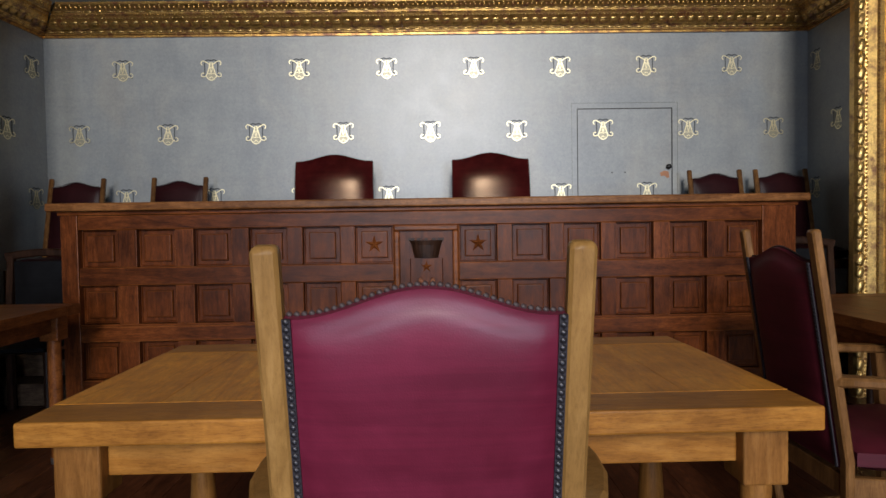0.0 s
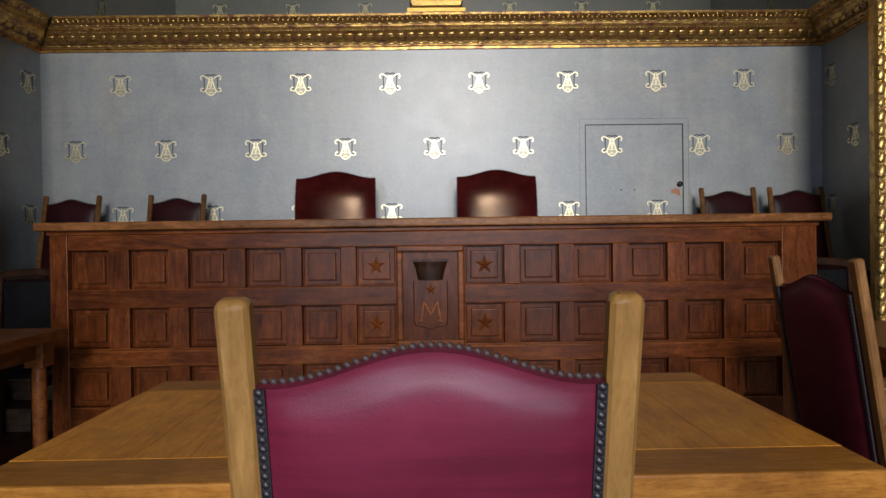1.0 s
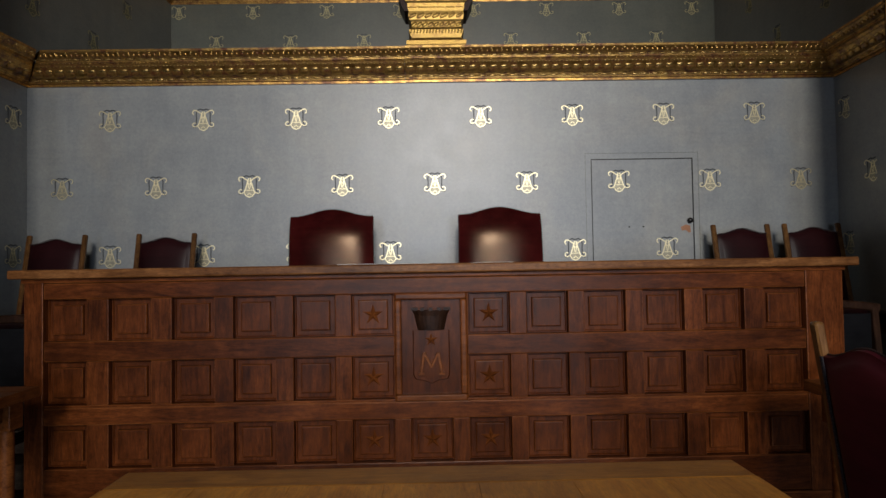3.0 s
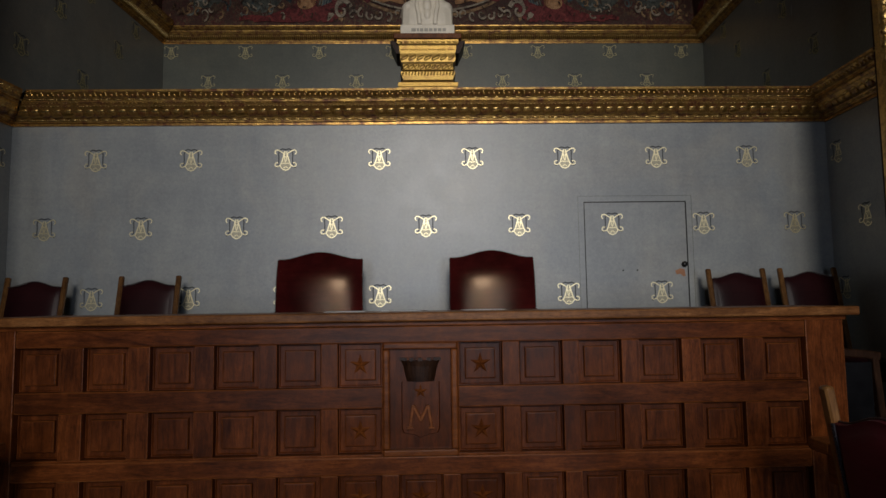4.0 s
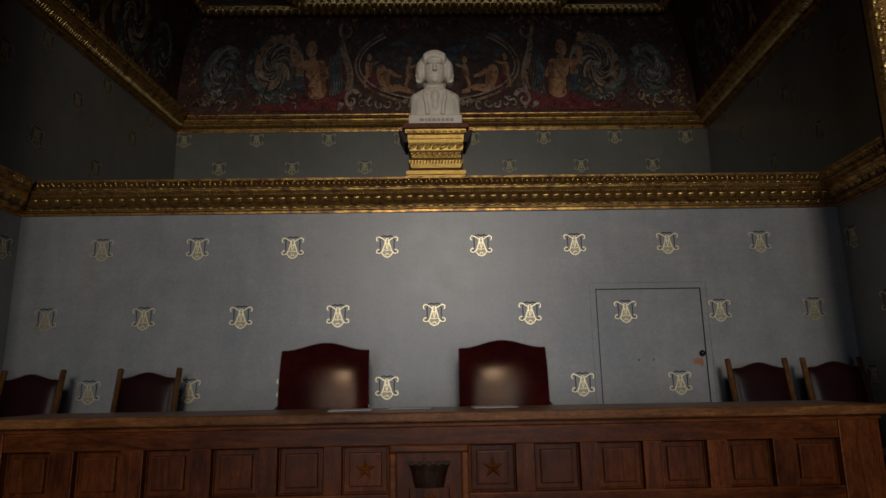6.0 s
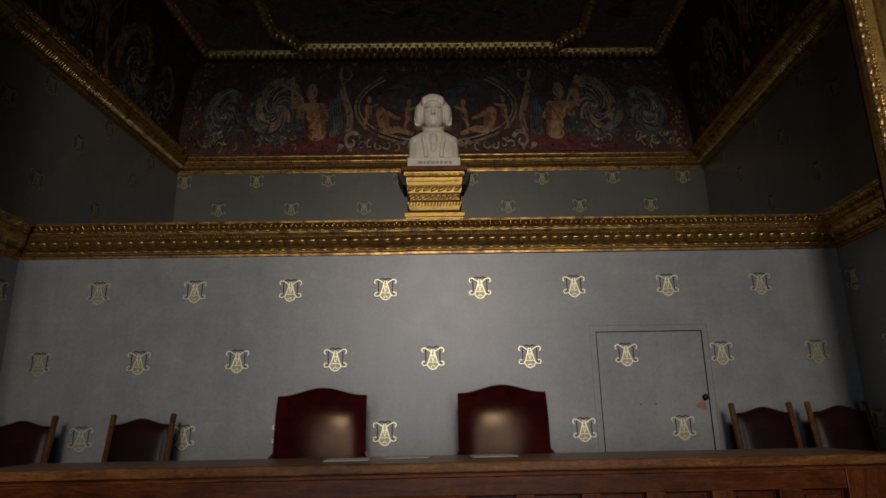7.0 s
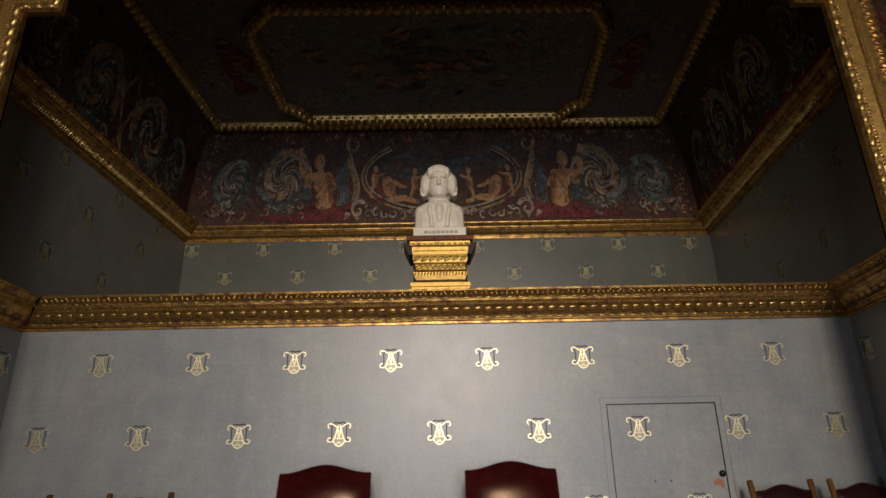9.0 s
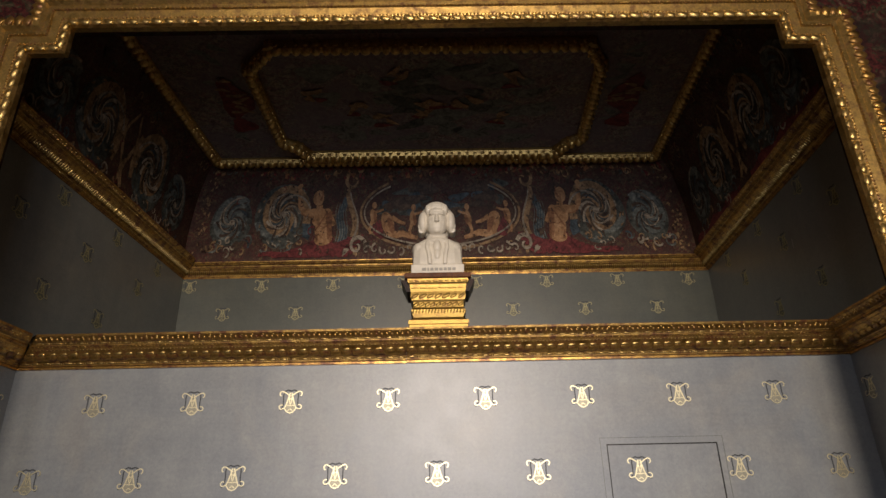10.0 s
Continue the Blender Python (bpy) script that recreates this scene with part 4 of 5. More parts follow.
def curl(cx, cz, r, a0, a1, n=9):
    return [(cx + r * math.cos(a0 + (a1 - a0) * i / n), cz + r * math.sin(a0 + (a1 - a0) * i / n)) for i in range(n + 1)]


def monogram_mesh(bright):
    """Flat monogram 0.17 m wide: cream strokes, dark shadow strokes and a buff field."""
    cream, dark, buff = ([], []), ([], []), ([], [])
    raw(buff, [(x, -0.002, z) for x, z in ((0, 0.055), (0.028, 0.01), (0.045, -0.052), (0.0, -0.086), (-0.045, -0.052), (-0.028, 0.01))], [(0, 5, 4, 3, 2, 1)])
    for s in (1, -1):
        def P(pts):
            return [(s * x, z) for x, z in pts]
        strip(dark, P([(0.0, 0.078), (0.026, 0.086), (0.050, 0.074), (0.056, 0.045), (0.054, 0.0), (0.056, -0.030), (0.066, -0.060), (0.080, -0.064)]), 0.013, 0.008, -0.003)
        strip(cream, P([(0.006, 0.066), (0.016, 0.030), (0.028, -0.012), (0.044, -0.052), (0.024, -0.078), (0.0, -0.088)]), 0.011, 0.010, -0.004)
        strip(cream, P([(0.016, 0.036), (0.008, 0.004), (0.0, -0.030)]), 0.009, 0.007, -0.0052)
        strip(cream, P([(0.0, -0.034), (0.020, -0.030), (0.036, -0.036)]), 0.008, 0.006, -0.0054)
        strip(cream, P([(0.004, 0.040), (0.030, 0.058), (0.052, 0.072)] + curl(0.066, 0.058, 0.018, 2.2, -1.2)), 0.010, 0.009, -0.0045)
        strip(cream, P([(0.046, -0.050), (0.058, -0.054)] + curl(0.068, -0.042, 0.016, -1.6, 2.2)), 0.009, 0.009, -0.0045)
        strip(cream, P([(0.0, 0.012), (0.010, 0.030), (0.016, 0.044)]), 0.008, 0.006, -0.005)
        strip(cream, P([(0.0, -0.056), (0.010, -0.064), (0.018, -0.070)]), 0.010, 0.006, -0.005)
    me = bpy.data.meshes.new("monogram")
    verts, faces, slots = [], [], []
    for k, st in enumerate((cream, dark, buff)):
        o = len(verts)
        verts += st[0]
        faces += [tuple(o + i for i in f) for f in st[1]]
        slots += [k] * len(st[1])
    me.from_pydata(verts, [], faces)
    for mt in (bright, M_SHADOW_INK, M_TAN if bright == M_CREAM else M_DIM_FIELD):
        me.materials.append(mt)
    me.polygons.foreach_set("material_index", slots)
    return me


MONO, MONO_DIM = monogram_mesh(M_CREAM), monogram_mesh(M_DIM_GOLD)


def monogram(parent, x, y, z, turn=0.0, size=1.0, mesh=MONO):
    ob = new("monogram", mesh)
    ob.parent = parent
    ob.matrix_local = pose(x, y, z, 0, 0, turn) @ Matrix.Scale(size * 0.95, 4)
    return ob


for k in range(8):
    monogram(wall_back, -2.471 + 0.7062 * k, WALL_Y, 2.44)
    if k != 6:
        monogram(wall_back, -2.471 + 0.7062 * k, WALL_Y, 1.405)
for k in range(9):
    if k != 6:
        monogram(wall_back, -2.831 + 0.7062 * k, WALL_Y, 1.925)
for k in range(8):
    monogram(wall_upper, -2.852 + 0.8318 * k, BACK_Y, 4.205, 0, 0.95, MONO_DIM)
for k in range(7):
    monogram(wall_upper, -2.434 + 0.8318 * k, BACK_Y, 3.862, 0, 0.95, MONO_DIM)
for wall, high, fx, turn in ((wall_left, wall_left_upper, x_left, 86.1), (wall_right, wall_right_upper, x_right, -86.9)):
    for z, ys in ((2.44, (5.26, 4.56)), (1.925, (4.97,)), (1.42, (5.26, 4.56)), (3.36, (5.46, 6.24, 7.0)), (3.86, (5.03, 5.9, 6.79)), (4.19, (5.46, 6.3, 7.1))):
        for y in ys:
            monogram(wall if z < 2.8 else high, fx(y), y, z, turn, 1.0, MONO if z < 2.8 else MONO_DIM)


bm = bmesh.new()
cy = 5.78
vs = [bm.verts.new((x_right(cy + dy) - 0.002, cy + dy, 3.79 + dz)) for dy, dz in ((-0.012, 0.05), (0.006, 0.035), (0.012, -0.03), (0.0, -0.055), (-0.008, -0.01))]
bm.faces.new(vs)
part("paint_chip", bm, M_PLASTER, wall_right_upper, "small pale chip in the paint")


# ---- concealed door in the partition ----
door = thing("door_1", "concealed wall door painted blue-grey, shut, with a small round knob", "door", kind="structure")
D0, D1, DT = 1.194, 1.980, 2.096
part("door_leaf", boxed(D0 + 0.006, D1 - 0.010, WALL_Y - 0.006, WALL_Y + 0.02, DAIS, DT - 0.009), M_WALL, door)
for nm, a in (("gap", (D0, D0 + 0.006, WALL_Y - 0.003, WALL_Y + 0.01, DAIS, DT)), ("gap", (D1 - 0.010, D1, WALL_Y - 0.003, WALL_Y + 0.01, DAIS, DT)), ("gap", (D0 + 0.006, D1 - 0.010, WALL_Y - 0.003, WALL_Y + 0.01, DT - 0.009, DT))):
    part(nm, boxed(*a), M_IRON, door, "dark shadow joint round the leaf")
for a in ((D0 - 0.044, D0 - 0.042, DAIS, DT + 0.044), (D1 + 0.042, D1 + 0.044, DAIS, DT + 0.044), (D0 - 0.042, D1 + 0.042, DT + 0.042, DT + 0.044)):
    part("frame_joint", boxed(a[0], a[1], WALL_Y - 0.0025, WALL_Y + 0.004, a[2], a[3]), M_WALL_UPPER, door, "faint joint of the frame")
part("hinge_edge", boxed(D1 + 0.001, D1 + 0.008, WALL_Y - 0.004, WALL_Y, DAIS, DT), M_WALL, door)
monogram(door, -2.831 + 0.7062 * 6, WALL_Y - 0.006, 1.925)
monogram(door, -2.471 + 0.7062 * 6, WALL_Y - 0.006, 1.405)
bm = bmesh.new()
bmesh.ops.create_uvsphere(bm, u_segments=14, v_segments=8, radius=0.022, matrix=Matrix.Translation((1.943, WALL_Y - 0.024, 1.612)) @ Matrix.Diagonal((1, 0.8, 1, 1)))
part("knob", bm, M_IRON, door, "small dark iron knob", True)
bm = bmesh.new()
vs = [bm.verts.new((1.912 + dx, WALL_Y - 0.008, 1.553 + dz)) for dx, dz in ((-0.038, 0.01), (-0.03, -0.018), (0.0, -0.014), (0.022, -0.034), (0.04, -0.03), (0.034, 0.02), (0.0, 0.028))]
bm.faces.new(vs[::-1])
part("bare_patch", bm, M_CHIP, door, "reddish patch of rubbed bare wood")
for hx in (1.477, 1.586):
    part("nail_hole", lathe(bmesh.new(), [(0.006, 0.0), (0.006, 0.004)], 0, 0, 8), M_IRON, door).matrix_local = pose(hx, WALL_Y - 0.006, 1.57, 90)


# ---- judges' bench ----
bench = thing("judges_bench", "long dark oak courtroom bench with raised square panels and carved stars", "bench")
FACE = 3.78
COLS = (-1.879, -1.558, -1.243, -0.935, -0.634, -0.340, None, 0.249, 0.546, 0.840, 1.140, 1.447, 1.761)
CENTRE = -0.046
ROWS = ((0.942, 1.153), (0.623, 0.840), (0.309, 0.524))
BX0, BX1 = -2.08, 2.06
HALF = 0.1065


def raised_panel(w, h):
    """A fielded panel: sunk border, bevel and raised field, in the XZ plane, facing -Y."""
    bm = bmesh.new()
    rings = []
    for inset, y in ((0.0, -0.001), (0.002, -0.008), (0.006, -0.008), (0.010, -0.001), (0.031, -0.001), (0.0325, -0.016), (0.036, -0.0205), (0.039, -0.021)):
        a, b = w / 2 - inset, h / 2 - inset
        rings.append([bm.verts.new((x, y, z)) for x, z in ((-a, -b), (a, -b), (a, b), (-a, b))])
    for q, (r, s) in enumerate(zip(rings, rings[1:])):
        for k in range(4):
            bm.faces.new((r[k], r[(k + 1) % 4], s[(k + 1) % 4], s[k])).material_index = 1 if q == 5 else 0
    bm.faces.new(rings[-1])
    bmesh.ops.recalc_face_normals(bm, faces=bm.faces[:])
    return bm


def star_mesh(r, deep):
    bm = bmesh.new()
    tip = bm.verts.new((0, -deep, 0))
    rim = [bm.verts.new(((r if k % 2 == 0 else r * 0.36) * math.sin(math.pi * k / 5), 0, (r if k % 2 == 0 else r * 0.36) * math.cos(math.pi * k / 5))) for k in range(10)]
    for k in range(10):
        bm.faces.new((tip, rim[k], rim[(k + 1) % 10]))
    bm.normal_update()
    if bm.faces[:][0].normal.y > 0:
        bmesh.ops.reverse_faces(bm, faces=bm.faces[:])
    return bm


PANEL_ME = mesh_of(raised_panel(HALF * 2, 0.214), "panel", [M_BENCH_P, M_WORN])
STAR_ME = mesh_of(star_mesh(0.058, 0.026), "star", M_WORN)
part("carcass", boxed(BX0 + 0.02, BX1 - 0.02, FACE + 0.048, 4.16, 0.002, 1.255), [M_BENCH_Z, M_WORN], bench)
part("top_board", boxed(-2.135, 2.118, 3.725, 4.34, 1.258, 1.303, 0.008), M_BENCH_TOP, bench, "lighter oak top board with worn edges")
part("cove_strip", boxed(BX0 - 0.01, BX1 + 0.01, FACE - 0.014, FACE + 0.02, 1.236, 1.257, 0.004), [M_BENCH_X, M_WORN], bench)
E0, E1 = CENTRE - 0.181, CENTRE + 0.181
for x0, x1 in ((BX0, COLS[0] - HALF - 0.001), (COLS[-1] + HALF + 0.001, BX1)):
    part("stile", boxed(x0, x1, FACE - 0.004, FACE + 0.048, 0.0, 1.256, 0.004), [M_BENCH_Z, M_WORN], bench)
X0, X1 = COLS[0] - HALF, COLS[-1] + HALF
part("rail", boxed(X0, X1, FACE, FACE + 0.048, ROWS[0][1], 1.235, 0.006), [M_BENCH_X, M_WORN], bench)
part("rail", boxed(X0, X1, FACE - 0.002, FACE + 0.048, ROWS[2][1], ROWS[1][0] - 0.012, 0.006), [M_BENCH_X, M_WORN], bench)
part("rail", boxed(X0, X1, FACE - 0.002, FACE + 0.048, 0.13, ROWS[2][0], 0.006), [M_BENCH_X, M_WORN], bench)
part("plinth", boxed(BX0 + 0.001, BX1 - 0.001, FACE - 0.022, FACE + 0.03, 0.0, 0.128, 0.006), [M_BENCH_X, M_WORN], bench)
for x0, x1 in ((X0, E0 - 0.001), (E1 + 0.001, X1)):
    part("rail", boxed(x0, x1, FACE + 0.001, FACE + 0.048, ROWS[1][1], ROWS[0][0], 0.006), [M_BENCH_X, M_WORN], bench)
    part("rail", boxed(x0, x1, FACE - 0.001, FACE + 0.048, ROWS[1][0] - 0.0118, ROWS[1][0], 0.002), [M_BENCH_X, M_WORN], bench)
for i in range(12):
    a = COLS[i] if COLS[i] is not None else CENTRE
    b = COLS[i + 1] if COLS[i + 1] is not None else CENTRE
    for r, (z0, z1) in enumerate(ROWS):
        if r < 2 and i in (5, 6):
            x0, x1 = (a + HALF, E0 - 0.001) if i == 5 else (E1 + 0.001, b - HALF)
        else:
            x0, x1 = a + HALF, b - HALF
        part("stile", boxed(x0, x1, FACE + 0.002 - 0.001 * ((i + r) % 3), FACE + 0.048, z0, z1, 0.003), [M_BENCH_Z, M_WORN], bench)
for i, c in enumerate(COLS):
    for r, (z0, z1) in enumerate(ROWS):
        if c is None and r < 2:
            continue
        ob = new("panel", PANEL_ME)
        ob.parent = bench
        ob.location = (c if c is not None else CENTRE, FACE + 0.046, (z0 + z1) / 2)
        if i in (5, 7) or c is None:
            st = new("star", STAR_ME)
            st.parent = ob
            st.location = (0, -0.0195, 0)
# carved emblem with crown, shield, star and letter in the middle
emblem = part("emblem_board", boxed(E0 + 0.03, E1 - 0.03, FACE + 0.016, FACE + 0.048, 0.645, 1.122), M_BENCH_P, bench, "carved emblem of wall crown and shield")
for a in ((E0, E1, 1.122, 1.156), (E0, E1, 0.612, 0.645)):
    part("emblem_frame", boxed(a[0], a[1], FACE - 0.016, FACE + 0.033, a[2], a[3], 0.008), M_WORN, bench, "lighter moulded frame")
for a in ((E0, E0 + 0.032), (E1 - 0.032, E1)):
    part("emblem_frame", boxed(a[0], a[1], FACE - 0.0155, FACE + 0.033, 0.6455, 1.1215, 0.008), M_WORN, bench, "lighter moulded frame")
bm = bmesh.new()
ring = lambda hw, z, d: [bm.verts.new((CENTRE + hw * math.sin(w), FACE + 0.018 - d * math.cos(w), z)) for w in [(-1.57 + 3.14 * k / 12) for k in range(13)]]
lo, mid, hi = ring(0.068, 0.968, 0.034), ring(0.084, 1.04, 0.042), ring(0.096, 1.068, 0.048)
for a, b in ((lo, mid), (mid, hi)):
    for k in range(12):
        bm.faces.new((a[k], a[k + 1], b[k + 1], b[k]))
bm.faces.new(lo)
bm.faces.new(hi[::-1])
for k in range(7):
    w = -1.4 + 2.8 * k / 6
    x, y = CENTRE + 0.093 * math.sin(w), FACE + 0.020 - 0.046 * math.cos(w)
    box(bm, x - 0.010, x + 0.010, y - 0.004, y + 0.010, 1.066, 1.082)
bmesh.ops.recalc_face_normals(bm, faces=bm.faces[:])
part("crown", bm, M_DARKWOOD, emblem, "dark carved wall crown")
bm = bmesh.new()
outline = [(-0.088, 0.966), (-0.088, 0.745), (-0.078, 0.722), (-0.030, 0.714), (0.0, 0.698), (0.030, 0.714), (0.078, 0.722), (0.088, 0.745), (0.088, 0.966)]
fr = [bm.verts.new((CENTRE + x, FACE + 0.002, z)) for x, z in outline]
bk = [bm.verts.new((CENTRE + x * 1.06, FACE + 0.0158, z - 0.004)) for x, z in outline]
bm.faces.new(fr)
for k in range(len(fr)):
    bm.faces.new((fr[k], fr[(k + 1) % len(fr)], bk[(k + 1) % len(fr)], bk[k]))
bmesh.ops.recalc_face_normals(bm, faces=bm.faces[:])
shield = part("shield", bm, M_BENCH_P, emblem)
bm = star_mesh(0.036, 0.016)
bmesh.ops.translate(bm, verts=bm.verts[:], vec=(CENTRE, FACE + 0.0015, 0.918))
part("star", bm, M_WORN, emblem)
bm = bmesh.new()
for k, pts in enumerate((((-0.052, 0.752), (-0.036, 0.856)), ((-0.036, 0.856), (0.0, 0.782)), ((0.0, 0.782), (0.036, 0.856)), ((0.036, 0.856), (0.052, 0.752)), ((-0.066, 0.748), (-0.038, 0.7485)), ((0.038, 0.7485), (0.066, 0.748)))):
    beam(bm, [(CENTRE + x, FACE - 0.007 - 0.0015 * (k % 2) - 0.0008 * (k > 3), z) for x, z in pts], 0.024, 0.013, (0, 1, 0), 0.002)
part("letter_m", bm, M_WORN, emblem, "carved letter M")

# papers left on the bench top
for x0, x1, y, tw, label in ((-0.55, -0.34, 4.05, 4, "thin stack of white papers lying on the bench"), (-0.25, -0.03, 4.18, -6, "loose white sheets with a curled corner on the bench"), (0.18, 0.40, 4.14, 2, "small stack of white papers lying on the bench")):
    th = thing("paper_stack", label, "papers", "papers on the bench", ((x0 + x1) / 2, y, 1.3035), tw)
    for k in range(3):
        part("sheet", boxed(-(x1 - x0) / 2 + 0.003 * k, (x1 - x0) / 2 + 0.004 * k, -0.1 - 0.004 * k, 0.1, 0.0015 * k, 0.0015 * k + 0.0013), M_PAPER, th)


# ---- tables ----
def oak_table(label, at, size, height, mat_top, mat_edge, mat_rail, mat_leg, turned, boards=7):
    """Heavy table: edged plank top, apron on four sides, legs with a square block over a turned shaft."""
    w, d = size
    t = thing("table", label, "table", "", at)
    hw, hd = w / 2, d / 2
    frame_w = 0.13
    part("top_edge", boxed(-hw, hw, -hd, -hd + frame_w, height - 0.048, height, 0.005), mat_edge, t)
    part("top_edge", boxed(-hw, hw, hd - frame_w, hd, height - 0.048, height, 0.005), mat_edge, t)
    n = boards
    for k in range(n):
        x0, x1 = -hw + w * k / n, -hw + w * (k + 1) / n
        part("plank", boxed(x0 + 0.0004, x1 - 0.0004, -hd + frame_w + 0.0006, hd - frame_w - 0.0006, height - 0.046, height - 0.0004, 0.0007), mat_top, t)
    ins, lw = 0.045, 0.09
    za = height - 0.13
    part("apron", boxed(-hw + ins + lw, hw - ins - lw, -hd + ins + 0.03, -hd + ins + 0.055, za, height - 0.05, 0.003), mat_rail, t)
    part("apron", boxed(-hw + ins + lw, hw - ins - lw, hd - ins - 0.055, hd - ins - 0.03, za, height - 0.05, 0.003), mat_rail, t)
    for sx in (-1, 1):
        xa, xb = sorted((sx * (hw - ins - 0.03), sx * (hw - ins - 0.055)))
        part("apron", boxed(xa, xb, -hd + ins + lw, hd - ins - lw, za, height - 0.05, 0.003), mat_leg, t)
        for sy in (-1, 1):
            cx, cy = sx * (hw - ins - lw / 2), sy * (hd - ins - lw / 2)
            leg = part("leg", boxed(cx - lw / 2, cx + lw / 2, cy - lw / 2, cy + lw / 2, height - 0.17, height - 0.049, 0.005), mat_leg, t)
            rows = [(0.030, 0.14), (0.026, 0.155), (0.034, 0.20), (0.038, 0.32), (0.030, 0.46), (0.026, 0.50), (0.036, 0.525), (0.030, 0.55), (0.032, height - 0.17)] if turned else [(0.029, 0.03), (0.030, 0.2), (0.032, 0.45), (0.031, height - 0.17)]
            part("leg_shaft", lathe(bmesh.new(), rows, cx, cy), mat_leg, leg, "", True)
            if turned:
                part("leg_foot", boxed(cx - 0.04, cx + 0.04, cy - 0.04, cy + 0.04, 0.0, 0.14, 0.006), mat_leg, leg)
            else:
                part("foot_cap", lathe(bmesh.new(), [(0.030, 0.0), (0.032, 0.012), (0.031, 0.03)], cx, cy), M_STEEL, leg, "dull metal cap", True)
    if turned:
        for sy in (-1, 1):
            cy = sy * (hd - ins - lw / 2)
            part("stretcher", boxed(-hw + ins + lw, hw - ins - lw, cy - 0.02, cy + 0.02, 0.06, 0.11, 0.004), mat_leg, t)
    return t


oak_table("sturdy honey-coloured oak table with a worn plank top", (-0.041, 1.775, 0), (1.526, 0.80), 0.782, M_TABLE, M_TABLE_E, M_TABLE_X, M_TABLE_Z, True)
oak_table("reddish oak side table with plain round legs", (-2.15, 2.52, 0), (0.70, 1.86), 0.782, M_SIDE_TABLE, M_SIDE_TABLE, M_SIDE_TABLE, M_SIDE_TABLE, False, 4)
oak_table("reddish oak side table beside the gilt frame", (1.935, 2.34, 0), (0.80, 1.82), 0.782, M_SIDE_TABLE, M_SIDE_TABLE, M_SIDE_TABLE, M_SIDE_TABLE, False, 4)


# ---- chairs ----
def pad(bm, fn, nu, nv, thick):
    """Closed cushion over a grid: fn(u, v) -> point, normal; puffed between its two faces."""
    def puff(u, v):
        u, v = (min(1.0, max(0.0, (a - 0.028) / 0.944)) for a in (u, v))
        return (max(0.0, 1 - abs(2 * u - 1) ** 4) * max(0.0, 1 - abs(2 * v - 1) ** 6)) ** 0.55
    sides = []
    for s in (1, -1):
        g = []
        for j in range(nv + 1):
            r = []
            for i in range(nu + 1):
                u, v = i / nu, j / nv
                p, n = fn(u, v)
                r.append(bm.verts.new(p + n * s * thick * (0.35 + 0.65 * puff(u, v))))
            g.append(r)
        sides.append(g)
        for j in range(nv):
            for i in range(nu):
                bm.faces.new((g[j][i], g[j][i + 1], g[j + 1][i + 1], g[j + 1][i]))
    a, b = sides
    rim = lambda g: g[0] + [r[-1] for r in g[1:-1]] + g[-1][::-1] + [r[0] for r in g[1:-1]][::-1]
    ra, rb = rim(a), rim(b)
    for k in range(len(ra)):
        bm.faces.new((ra[k], ra[(k + 1) % len(ra)], rb[(k + 1) % len(ra)], rb[k]))
    bmesh.ops.recalc_face_normals(bm, faces=bm.faces[:])
    return bm


def nail_mesh():
    bm = bmesh.new()
    bmesh.ops.create_icosphere(bm, subdivisions=1, radius=1)
    bmesh.ops.transform(bm, matrix=Matrix.Diagonal((0.0050, 0.0036, 0.0050, 1)), verts=bm.verts[:])
    return bm


NAIL = mesh_of(nail_mesh(), "nail", M_NAIL, True)
NAIL_RED = mesh_of(nail_mesh(), "nail", M_NAIL_RED, True)
SEAT_Z, POST_TOP, BACK_LEAN = 0.46, 1.113, 0.14


def lean_at(z, lean):
    return -lean * max(0.0, (z - SEAT_Z) / (POST_TOP - SEAT_Z))


def crest(u):
    """Rise of the shaped top edge above its corners."""
    w = abs(2 * u - 1)
    return 0.037 * (0.5 + 0.5 * math.cos(math.pi * min(1.0, w / 0.92)))


